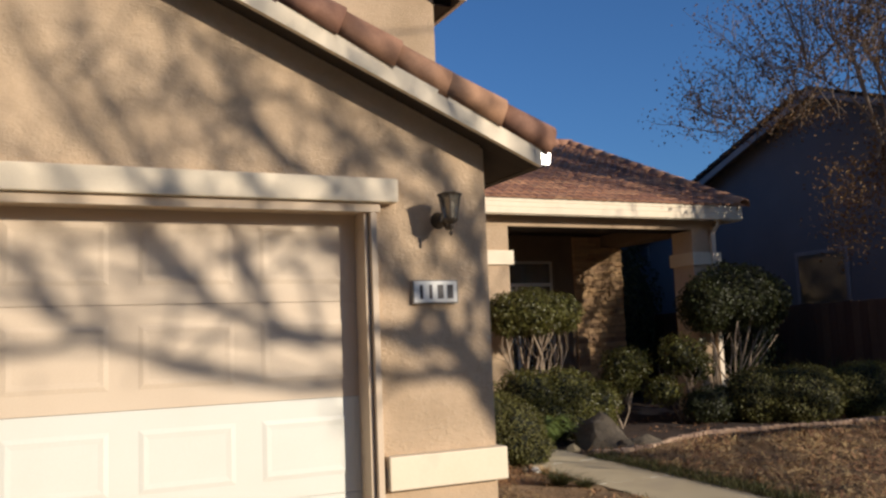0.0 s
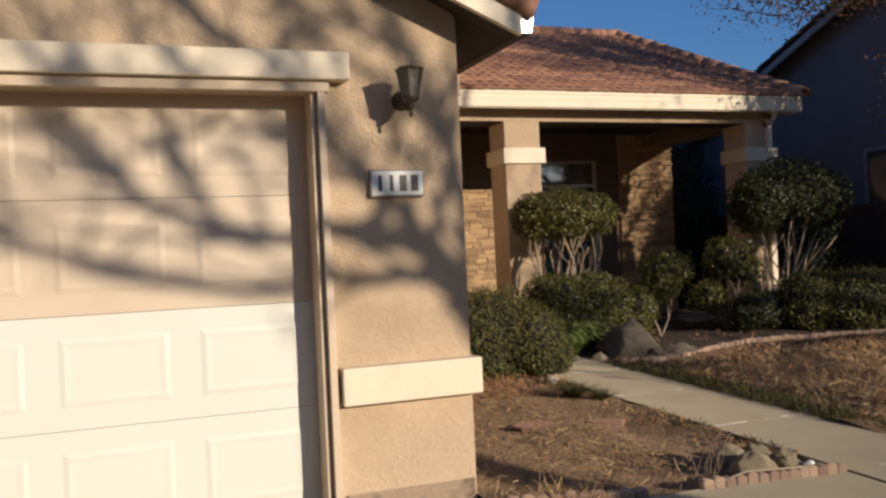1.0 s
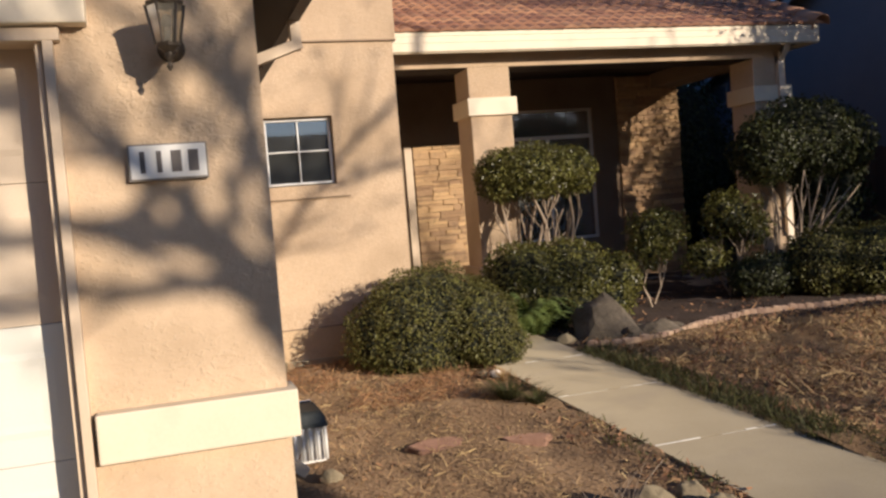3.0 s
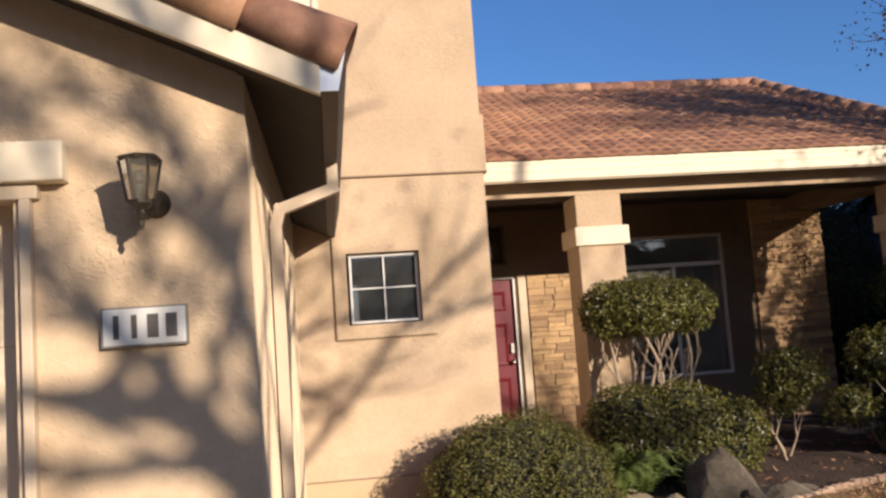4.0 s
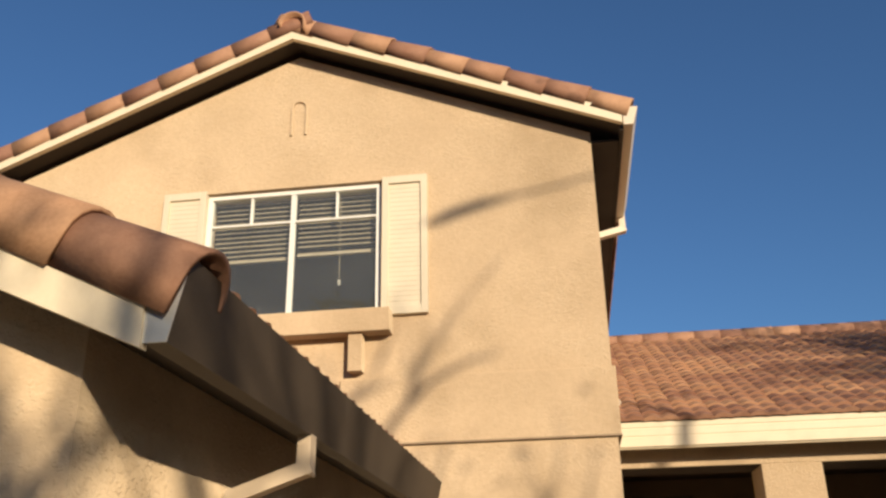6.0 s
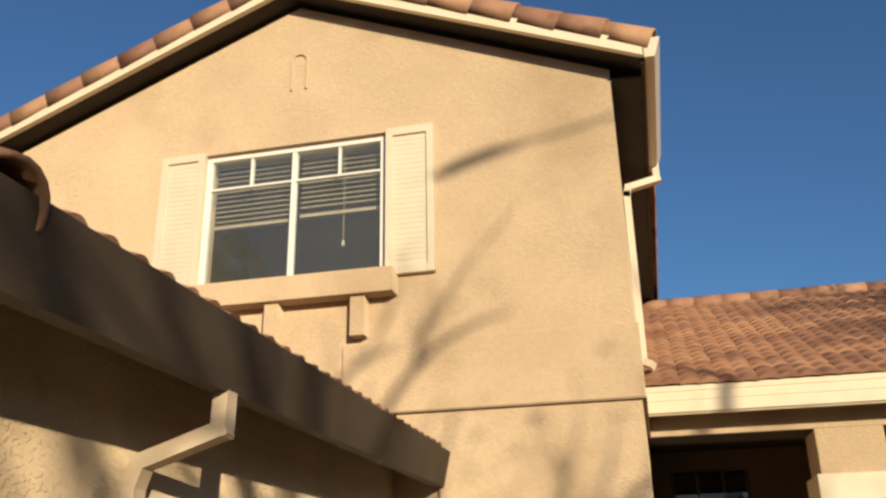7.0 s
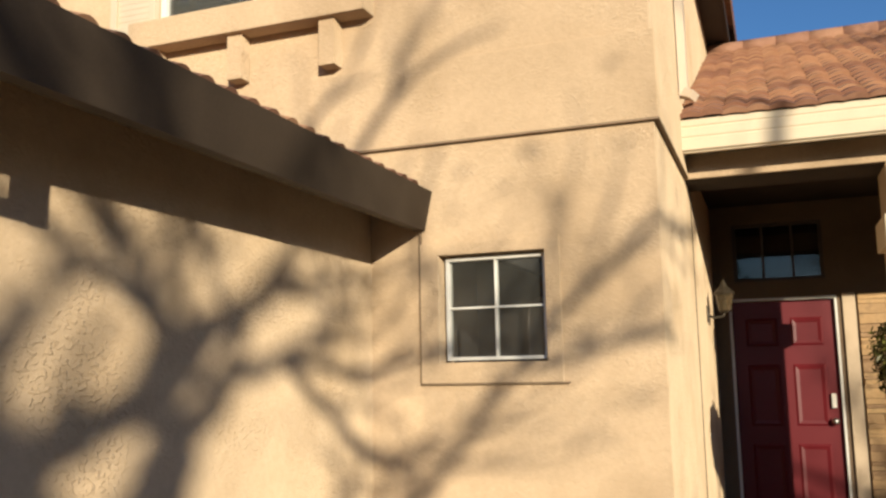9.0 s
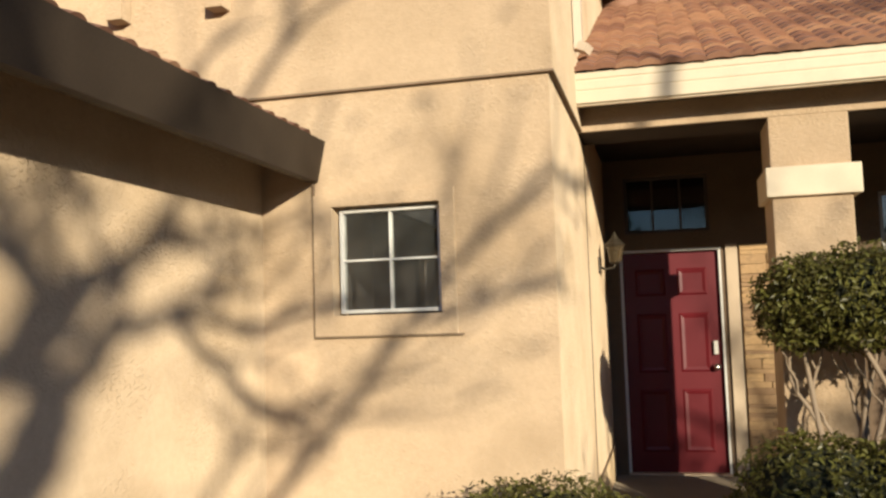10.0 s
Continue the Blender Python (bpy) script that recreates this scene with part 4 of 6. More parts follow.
def porch_roof():
    bm = bmesh.new()
    e = (9.72, 3.14)
    c = [(HX, e[0], e[1]), (9.38, e[0], e[1]), (9.06, RIDGE, e[1] + PS * 3.98), (HX, RIDGE, e[1] + PS * 3.98), (9.38, 16.9, e[1]), (HX, 16.9, e[1])]
    v = [bm.verts.new(p) for p in c]
    for f in ((0, 1, 2, 3), (1, 4, 2), (2, 4, 5, 3), (0, 5, 4, 1), (0, 3, 5)):
        bm.faces.new([v[i] for i in f])
    roof = anchor(new("porch_roof", mesh_of("porch_roof", bm, DECK)), house)
    roof["label"] = "low red clay tile roof over the porch"
    a = math.atan(PS)
    ca = math.cos(a)
    rest = []
    for row in range(24):
        u = 0.181 * row
        y = 9.69 + u * ca
        right = 9.38 - 0.32 * (y - 9.72) / 3.98
        col = 0
        while True:
            x = HX + 0.005 + 0.274 * col
            if x + 0.25 > right + 0.06:
                break
            m = Matrix.Translation((x + wob(0.004), y + wob(0.006), 3.148 + u * ca * PS + wob(0.004))) @ Matrix.Rotation(a + radians(wob(1.2)), 4, "X") @ Matrix.Rotation(radians(wob(1.0)), 4, "Z") @ Matrix.Rotation(radians(wob(0.8)), 4, "Y")
            if row < 16:
                piece("roof_tile", WAVE, m, roof)
            else:
                rest.append(m)
            col += 1
    joined("roof_tiles_rest", WAVE, rest, roof)
    for k in range(16):
        piece("ridge_tile", BARREL, pose(HX + 0.322 * k, RIDGE, 4.94, 0, 2 + wob(1), wob(1)), roof)
    for k in range(13):
        f = 1 - k / 13
        x, y, z = 9.36 - 0.32 * f, 9.73 + 3.98 * f, 3.20 + PS * 3.98 * f
        piece("hip_tile", BARREL, Matrix.Translation((x, y, z - 0.03)) @ Matrix.Rotation(radians(-85), 4, "Z") @ Matrix.Rotation(a, 4, "Y"), roof)


# ---- lamps, plaque ----
def turned(bm, p, rings, seg):
    """Stacked tapered rings (z0, z1, r0, r1) about an upright axis."""
    for z0, z1, r0, r1 in rings:
        bmesh.ops.create_cone(bm, cap_ends=True, segments=seg, radius1=r0, radius2=r1, depth=z1 - z0, matrix=Matrix.Translation((*p, (z0 + z1) / 2)))
    return bm


def lantern_garage():
    p = (2.05, 4.325)
    lamp = thing("wall_lantern", (2.06, 4.51, 2.08), "bronze six-sided lantern with frosted glass on the garage wall", "lantern")
    bm = bmesh.new()
    bmesh.ops.create_cone(bm, cap_ends=True, segments=18, radius1=0.05, radius2=0.03, depth=0.075, matrix=Matrix.Translation((2.062, 4.473, 2.115)) @ Matrix.Rotation(radians(90), 4, "X"))
    part("wall_plate", bm, BRONZE, lamp)
    mesh_part("arm", tubes("arm", [[((2.062, 4.45, 2.105), 0.018), ((2.055, 4.38, 2.055), 0.014), ((2.05, 4.325, 2.05), 0.016), ((2.05, 4.325, 2.085), 0.014)]], BRONZE), lamp)
    part("finial", turned(bmesh.new(), p, ((2.005, 2.02, 0.004, 0.011), (2.02, 2.035, 0.011, 0.006), (2.035, 2.05, 0.006, 0.014)), 10), BRONZE, lamp)
    part("base", turned(bmesh.new(), p, ((2.07, 2.088, 0.018, 0.042), (2.088, 2.10, 0.042, 0.044)), 6), BRONZE, lamp)
    part("cap", turned(bmesh.new(), p, ((2.226, 2.236, 0.066, 0.072), (2.236, 2.243, 0.072, 0.06)), 6), BRONZE, lamp)
    for k in range(6):
        a = math.pi / 3 * k + 0.1
        lo, hi = (p[0] + 0.042 * math.cos(a), p[1] + 0.042 * math.sin(a), 2.096), (p[0] + 0.066 * math.cos(a), p[1] + 0.066 * math.sin(a), 2.23)
        mesh_part("bar", tubes("bar", [[(lo, 0.0045), (hi, 0.005)]], BRONZE, 5), lamp)
        b = a + math.pi / 3
        bm = bmesh.new()
        q = [(p[0] + r * math.cos(c), p[1] + r * math.sin(c), z) for r, c, z in ((0.041, a, 2.10), (0.041, b, 2.10), (0.064, b, 2.226), (0.064, a, 2.226))]
        bm.faces.new([bm.verts.new(v) for v in q])
        part("glass_pane", bm, GLASS_LAMP, lamp)
    bm = bmesh.new()
    bmesh.ops.create_cone(bm, cap_ends=True, segments=12, radius1=0.013, radius2=0.011, depth=0.06, matrix=Matrix.Translation((*p, 2.13)))
    bmesh.ops.create_uvsphere(bm, u_segments=12, v_segments=8, radius=0.018, matrix=Matrix.Translation((*p, 2.172)) @ Matrix.Diagonal((1, 1, 1.5, 1)))
    part("bulb", bm, PLAQUE, lamp, "unlit white bulb on a candle sleeve", True)
    return lamp


wall_lantern = lantern_garage()
wall_lantern.location += FRONT + Vector((0, 0, 0.018))


def lantern_porch():
    lamp = thing("porch_lantern", (HX, 11.35, 2.05), "small pewter lantern on the wall beside the front door", "lantern")
    p = (4.035, 11.35)
    mesh_part("arm", tubes("arm", [[((HX, 11.35, 2.02), 0.012), ((3.95, 11.35, 1.99), 0.011), ((4.02, 11.35, 2.0), 0.011), ((4.035, 11.35, 2.04), 0.011)]], PEWTER), lamp)
    part("base", turned(bmesh.new(), p, ((2.03, 2.045, 0.03, 0.05),), 8), PEWTER, lamp)
    part("cap", turned(bmesh.new(), p, ((2.17, 2.185, 0.078, 0.085), (2.185, 2.235, 0.08, 0.03), (2.235, 2.27, 0.03, 0.012), (2.27, 2.29, 0.014, 0.004)), 8), PEWTER, lamp)
    bm = bmesh.new()
    bmesh.ops.create_cone(bm, cap_ends=False, segments=8, radius1=0.047, radius2=0.07, depth=0.125, matrix=Matrix.Translation((*p, 2.108)))
    part("glass", bm, GLASS_AMBER, lamp)
    bm = bmesh.new()
    bmesh.ops.create_cone(bm, cap_ends=True, segments=10, radius1=0.016, radius2=0.014, depth=0.08, matrix=Matrix.Translation((*p, 2.085)))
    part("candle_sleeve", bm, PLAQUE, lamp)
    part("wall_plate", boxes((HX, HX + 0.015, 11.31, 11.39, 1.96, 2.09), bevel=0.005), PEWTER, lamp)


lantern_porch()
plq = thing("number_plaque", (2.01, 4.48, 1.66), "white plaque with four dark bars, screwed to the garage wall", "plaque")
part("plate", boxes((1.882, 2.148, 4.478, 4.512, 1.663, 1.783), bevel=0.004), PLAQUE, plq)
part("rim", boxes((1.876, 2.154, 4.482, 4.511, 1.657, 1.663), (1.876, 2.154, 4.482, 4.511, 1.783, 1.789), (1.876, 1.882, 4.482, 4.511, 1.663, 1.783), (2.148, 2.154, 4.482, 4.511, 1.663, 1.783)), RIM, plq)
for x, w in ((1.925, 0.018), (1.983, 0.018), (2.043, 0.036), (2.103, 0.036)):
    part("bar", boxes((x - w / 2, x + w / 2, 4.475, 4.479, 1.684, 1.762)), INK, plq, "dark bar")
plq.location += FRONT


# ---- shrubs ----
def shrub(name, place, blobs, count, length, width, leaf, seed, label, trunks=(), core=0.8, uneven=0.16, bark=BARK_PALE, category="shrub", shell=0.28):
    t = thing(name, place, label, category)
    share = [b[3] * b[4] + b[4] * b[5] + b[3] * b[5] for b in blobs]
    for k, b in enumerate(blobs):
        mesh_part("crown" if len(blobs) == 1 else "clump", crown_mesh("crown", [b], int(count * share[k] / sum(share)), length, width, leaf, seed + 40 * k, shell, uneven, core), t)
    if trunks:
        mesh_part("trunk", tubes("trunk", trunks, bark, 7), t, "several pale bare stems")
    return t


def gnarled(seed, foot, tips, r0, roof=1.62):
    """A short trunk that forks and forks again into crooked limbs."""
    r = random.Random(seed)
    out = []

    def limb(a, b, ra, rb, level):
        d, pts = b - a, []
        side = Vector((-d.z, r.uniform(-0.3, 0.3), d.x)).normalized()
        bow, turn = r.uniform(-0.16, 0.16) * d.length, r.uniform(0, 6.28)
        for i in range(8):
            u = i / 7
            p = a + d * u + side * (bow * math.sin(math.pi * u)) + Vector((math.cos(9 * u + turn), math.sin(8 * u + turn), 0)) * 0.011 * (0 < i < 7)
            pts.append((tuple(p), ra + (rb - ra) * u))
        out.append(pts)
        if level:
            for j in (2, 4, 5):
                q = Vector(pts[j][0])
                e = q + d * r.uniform(0.3, 0.55) + Vector((r.uniform(-0.2, 0.2), r.uniform(-0.14, 0.14), r.uniform(0.0, 0.1)))
                e.x, e.z = min(max(e.x, 5.0), 5.9), min(e.z, roof)
                limb(q, e, pts[j][1] * 0.72, pts[j][1] * 0.35, level - 1)

    for x, y, z in tips:
        f = Vector(foot) + Vector((r.uniform(-0.03, 0.03), r.uniform(-0.03, 0.03), 0))
        limb(f, Vector((x, y, z)), r0 * r.uniform(0.75, 1.1), r0 * 0.45, 2)
    return out


def stems(seed, foot, spread, top, crown, r0, n):
    """Several stems that rise from one foot, fork and spread into a crown."""
    r = random.Random(seed)
    out = []
    for k in range(n):
        a = 2 * math.pi * k / n + r.uniform(-0.4, 0.4)
        tip = Vector((crown[0] + spread * math.cos(a) * r.uniform(0.5, 1), crown[1] + 0.6 * spread * math.sin(a), top + r.uniform(-0.1, 0.15)))
        f = Vector((foot[0] + 0.06 * math.cos(a), foot[1] + 0.06 * math.sin(a), foot[2] - 0.03))
        pts = []
        for i in range(7):
            s = i / 6
            p = f.lerp(tip, s ** 1.15)
            p.x += 0.035 * math.sin(7 * s + k) + r.uniform(-0.015, 0.015)
            p.y += 0.035 * math.cos(6 * s + 2 * k)
            p.z = f.z + (tip.z - f.z) * s
            pts.append((tuple(p), r0 * (1 - 0.65 * s)))
        out.append(pts)
        for j in (2, 3, 4):
            q = Vector(pts[j][0])
            d = Vector((math.cos(a + r.uniform(-1.6, 1.6)), 0.7 * math.sin(a + r.uniform(-1.6, 1.6)), r.uniform(0.9, 1.6))).normalized()
            ln = (tip.z - q.z) * r.uniform(0.7, 1.1)
            out.append([(tuple(q), pts[j][1] * 0.75), (tuple(q + d * ln * 0.5 + Vector((0.02, 0, 0.03))), pts[j][1] * 0.55), (tuple(q + d * ln), pts[j][1] * 0.3)])
    return out


shrub("ball_shrub", (3.65, 7.98, 0.2), [(3.86, 7.98, 0.42, 0.64, 0.52, 0.52), (4.18, 7.78, 0.42, 0.36, 0.40, 0.36), (4.27, 7.64, 0.29, 0.29, 0.28, 0.18)], 30000, 0.036, 0.014, LEAF_FINE, 11, "broad clipped boxwood dome with a loose skirt beside the walk", uneven=0.14, shell=0.2, core=0.86)
shrub("topiary_shrub", (5.45, 9.35, 0.2), [(5.46, 9.35, 1.67, 0.50, 0.42, 0.28), (5.84, 9.32, 1.65, 0.27, 0.32, 0.25), (5.12, 9.38, 1.65, 0.25, 0.30, 0.26)], 15000, 0.042, 0.020, LEAF_GLOSS, 12, "cloud-pruned shrub with a flat round crown on bare stems", gnarled(5, (5.45, 9.36, 0.36), [(5.12, 9.42, 1.52), (5.34, 9.22, 1.55), (5.55, 9.45, 1.55), (5.72, 9.3, 1.52), (5.86, 9.4, 1.56)], 0.024), core=0.72)
shrub("low_shrub", (5.2, 8.9, 0.2), [(5.10, 8.92, 0.66, 0.42, 0.42, 0.36), (5.52, 8.86, 0.66, 0.40, 0.42, 0.35), (5.3, 8.8, 0.45, 0.55, 0.40, 0.32)], 14000, 0.044, 0.021, LEAF_GLOSS, 13, "broad clipped shrub with glossy leaves below the topiary")
shrub("low_shrub", (6.0, 8.8, 0.2), [(6.0, 8.85, 0.56, 0.27, 0.32, 0.28), (5.85, 8.8, 0.4, 0.3, 0.3, 0.22)], 4200, 0.048, 0.024, LEAF_GLOSS, 14, "small rounded shrub beside the boulder")
shrub("clipped_shrub", (6.65, 9.3, 0.2), [(6.78, 9.3, 0.96, 0.32, 0.33, 0.25), (6.66, 9.25, 0.80, 0.22, 0.22, 0.2)], 3000, 0.050, 0.024, LEAF_GLOSS, 15, "leafy shrub pruned to a ball on thin stems", stems(6, (6.66, 9.3, 0.2), 0.16, 0.8, (6.72, 9.3), 0.013, 3), core=0.55, uneven=0.34, shell=0.32)
shrub("clipped_shrub", (7.6, 9.35, 0.2), [(7.74, 9.35, 1.06, 0.32, 0.32, 0.27), (7.92, 9.3, 0.88, 0.22, 0.24, 0.2), (7.36, 9.3, 0.62, 0.26, 0.22, 0.2)], 3200, 0.052, 0.025, LEAF_GLOSS, 16, "loose dark shrub on thin stems before the porch", stems(7, (7.68, 9.35, 0.2), 0.2, 0.9, (7.7, 9.35), 0.014, 4), core=0.55, uneven=0.34, shell=0.32)
shrub("tall_topiary", (8.45, 9.35, 0.2), [(8.70, 9.35, 1.82, 0.72, 0.5, 0.46), (8.2, 9.35, 1.70, 0.36, 0.40, 0.36), (9.16, 9.3, 1.76, 0.40, 0.40, 0.38)], 12500, 0.055, 0.028, LEAF_DARK, 17, "tall cloud-pruned shrub before the corner column, leaves darkened for shade", stems(8, (8.45, 9.35, 0.2), 0.55, 1.55, (8.65, 9.35), 0.022, 6), core=0.75)
shrub("hedge_ball", (8.85, 8.5, 0.2), [(8.9, 8.5, 0.50, 0.66, 0.5, 0.40), (8.35, 8.7, 0.52, 0.42, 0.4, 0.36)], 12500, 0.040, 0.020, LEAF_FINE, 18, "wide clipped hedge ball at the lawn's edge", core=0.85, uneven=0.1, shell=0.18)
shrub("hedge_ball", (9.95, 8.4, 0.2), [(9.95, 8.4, 0.50, 0.62, 0.45, 0.40)], 8000, 0.040, 0.020, LEAF_FINE, 19, "clipped hedge ball beside the spiky plant", core=0.85, uneven=0.1, shell=0.18)
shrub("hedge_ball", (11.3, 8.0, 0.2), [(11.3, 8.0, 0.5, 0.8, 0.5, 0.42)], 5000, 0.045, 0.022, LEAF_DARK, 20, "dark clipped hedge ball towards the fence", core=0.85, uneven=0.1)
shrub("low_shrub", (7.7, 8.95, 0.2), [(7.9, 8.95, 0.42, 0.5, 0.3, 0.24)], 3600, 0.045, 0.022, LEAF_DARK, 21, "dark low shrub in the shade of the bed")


def blades(name, place, radius, height, n, width, material, seed, label, arch=0.6, category="plant"):
    """A tuft of arching blades."""
    rr = np.random.default_rng(seed)
    vs, fs = [], []
    for _ in range(n):
        a = rr.uniform(0, 2 * math.pi)
        h, out = height * rr.uniform(0.6, 1.1), radius * rr.uniform(0.3, 1.1)
        d, s = np.array((math.cos(a), math.sin(a), 0)), np.array((-math.sin(a), math.cos(a), 0))
        base = np.array(place) + d * radius * 0.12
        k0 = len(vs)
        for t in (0, 0.4, 0.75, 1.0):
            c = base + d * out * t ** 1.5 + np.array((0, 0, h * (t - arch * 0.5 * t * t)))
            w = width * (1 - t) ** 0.6 * 0.5
            vs += [c - s * w, c + s * w]
        for i in range(3):
            fs.append((k0 + 2 * i, k0 + 2 * i + 1, k0 + 2 * i + 3, k0 + 2 * i + 2))
    ob = thing(name, place, label, category)
    mesh_part("tuft", pydata(name, vs, fs, material), ob)
    return ob


blades("spiky_plant", (10.2, 9.2, 0.22), 0.62, 1.0, 70, 0.035, GRASS, 2, "arching green spiky plant behind the hedge")
blades("grass_tuft", (3.96, 6.52, 0.115), 0.26, 0.19, 420, 0.005, GRASS, 3, "green grass tuft at the edge of the walk")
blades("grass_tuft", (4.06, 6.30, 0.107), 0.20, 0.14, 260, 0.005, GRASS, 4, "green grass tuft at the edge of the walk")
blades("grass_tuft", (4.12, 7.02, 0.130), 0.12, 0.14, 90, 0.007, STRAW, 5, "dry grass tuft below the ball shrub")


def fern(place, seed):
    rr = random.Random(seed)
    t = thing("fern", place, "light green fern spreading over the walk's edge", "fern")
    for k in range(17):
        a = 2 * math.pi * k / 17 + rr.uniform(-0.15, 0.15)
        ln, h = rr.uniform(0.30, 0.52), rr.uniform(0.22, 0.48)
        vs, fs = [], []
        d, s = Vector((math.cos(a), math.sin(a), 0)), Vector((-math.sin(a), math.cos(a), 0))
        for i in range(1, 22):
            u = i / 22
            c = Vector(place) + d * ln * u + Vector((0, 0, h * math.sin(min(1.0, u * 1.25) * 2.2) * (1 - 0.25 * u) + 0.02))
            w = 0.085 * math.sin(math.pi * min(0.97, u + 0.12))
            b = len(vs)
            vs += [c] + [c + s * sg * w + d * 0.03 - Vector((0, 0, 0.02)) for sg in (-1, 1)]
            if b:
                fs += [(b - 3, b, b + 1), (b - 3, b, b + 2)]
        mesh_part("frond", pydata("frond", vs, fs, LEAF_FERN), t)


fern((4.66, 8.12, 0.165), 3)
fern((4.93, 8.30, 0.165), 8)


# ---- rocks, edging, pavers ----
def rock(name, place, size, seed, material, label, turn=0):
    bm = bmesh.new()
    bmesh.ops.create_icosphere(bm, subdivisions=4 if material is not ROCK else 3, radius=1)
    for v in bm.verts:
        d = v.co.copy()
        k = 1 + 0.28 * noise.noise(d * 1.1 + Vector((seed, 0, 0))) + 0.2 * noise.noise(d * 2.6 + Vector((0, seed, 0))) + 0.12 * abs(noise.noise(d * 4 + Vector((0, seed, 3)))) - 0.06 + 0.05 * noise.noise(d * 11 + Vector((seed, 0, 1)))
        q = d * k
        for nrm, lim in ((Vector((0.5, -0.7, 0.5)).normalized(), 0.72), (Vector((-0.7, -0.5, 0.5)).normalized(), 0.75), (Vector((0.75, 0.2, 0.6)).normalized(), 0.74)):
            over = q.dot(nrm) - lim
            if over > 0:
                q -= nrm * over * 0.8
        v.co = Vector((q.x * size[0], q.y * size[1], q.z * size[2]))
    bmesh.ops.rotate(bm, verts=bm.verts, matrix=Matrix.Rotation(radians(turn), 3, "Z"))
    ob = new(name, mesh_of(name, bm, material, material is not ROCK))
    ob.location = place
    return tagged(ob, label, "rock")


rock("boulder", (5.46, 8.04, 0.235), (0.30, 0.24, 0.31), 3, ROCK, "grey weathered boulder beside the walk", -35)
rock("boulder", (5.88, 7.86, 0.170), (0.27, 0.15, 0.12), 7, ROCK, "low grey rock leaning at the boulder's foot", -20)
rock("boulder", (5.60, 7.78, 0.175), (0.12, 0.09, 0.10), 9, ROCK, "small grey rock at the boulder's foot", 40)
rock("boulder", (6.12, 7.95, 0.155), (0.14, 0.1, 0.07), 19, ROCK, "small flat grey rock in the bed", 10)
rock("pale_rock", (5.08, 8.02, 0.180), (0.09, 0.07, 0.06), 11, ROCK_TAN, "pale rock under the fern")
rock("pale_rock", (3.80, 4.27, 0.070), (0.17, 0.11, 0.095), 13, ROCK_TAN, "rough tan rock at the bed's corner", 20)
rock("pale_rock", (4.03, 4.31, 0.065), (0.10, 0.09, 0.08), 14, ROCK_TAN, "rough tan rock at the bed's corner", 70)
rock("pale_rock", (3.80, 4.46, 0.080), (0.11, 0.09, 0.085), 16, ROCK_TAN, "tan rock behind the larger one at the bed's corner", 0)
rock("pale_rock", (4.01, 4.50, 0.065), (0.09, 0.08, 0.075), 26, ROCK_TAN, "tan rock at the walk's edge", 45)
rock("pale_rock", (4.10, 4.20, 0.050), (0.05, 0.04, 0.045), 17, PLAQUE, "small whitish stone at the bed's corner", 0)
rock("pale_rock", (4.13, 7.18, 0.155), (0.05, 0.04, 0.035), 21, PLAQUE, "small whitish stone below the ball shrub", 0)
rock("pale_rock", (4.05, 7.25, 0.155), (0.04, 0.04, 0.03), 22, ROCK_TAN, "small tan stone below the ball shrub", 0)
rock("pale_rock", (2.62, 5.52, 0.110), (0.06, 0.05, 0.04), 23, ROCK_TAN, "small stone by the downspout's foot", 0)


rock("pale_rock", (2.765, 8.41, 0.190), (0.035, 0.03, 0.05), 24, ROCK_TAN, "small grey stone standing at the house wall", 0)


def valve_cover():
    """A dark moulded cover on white upright pipes beside the garage wall."""
    t = thing("valve_cover", (2.55, 6.0, 0.15), "dark weathered cover over white upright pipes beside the garage wall", "utility cover")
    bm = bmesh.new()
    lo = [(2.43, 5.80), (2.668, 5.80), (2.668, 6.16), (2.43, 6.16)]
    rings = []
    for z, k in ((0.30, 1.0), (0.315, 1.0), (0.365, 0.86), (0.378, 0.70)):
        rings.append([bm.verts.new((2.55 + (x - 2.55) * k, 5.98 + (y - 5.98) * k, z)) for x, y in lo])
    for a, b in zip(rings, rings[1:]):
        for j in range(4):
            bm.faces.new((a[j], a[(j + 1) % 4], b[(j + 1) % 4], b[j]))
    bm.faces.new(rings[-1])
    bm.faces.new(rings[0][::-1])
    bmesh.ops.bevel(bm, geom=list(bm.edges), offset=0.006, segments=2, affect="EDGES")
    part("cover", bm, mat("dark_cover", (0.025, 0.032, 0.03), (0.05, 0.055, 0.05), 0.6, 9, 60, 0.3, 0.003), t, "dark green-black moulded cover")
    part("metal_strip", boxes((2.50, 2.63, 6.12, 6.145, 0.368, 0.385), bevel=0.003), STEEL, t, "bright metal strip")
    for x in (2.45, 2.49, 2.53, 2.57, 2.61, 2.65):
        bm = bmesh.new()
        bmesh.ops.create_cone(bm, cap_ends=True, segments=12, radius1=0.010, radius2=0.010, depth=0.18, matrix=Matrix.Translation((x, 5.825, 0.215)))
        part("pipe", bm, PLAQUE, t, "white upright pipe", True)
    part("frame", boxes((2.445, 2.655, 5.86, 6.14, 0.10, 0.30), bevel=0.006), PLAQUE, t, "pale housing behind the pipes")


valve_cover()


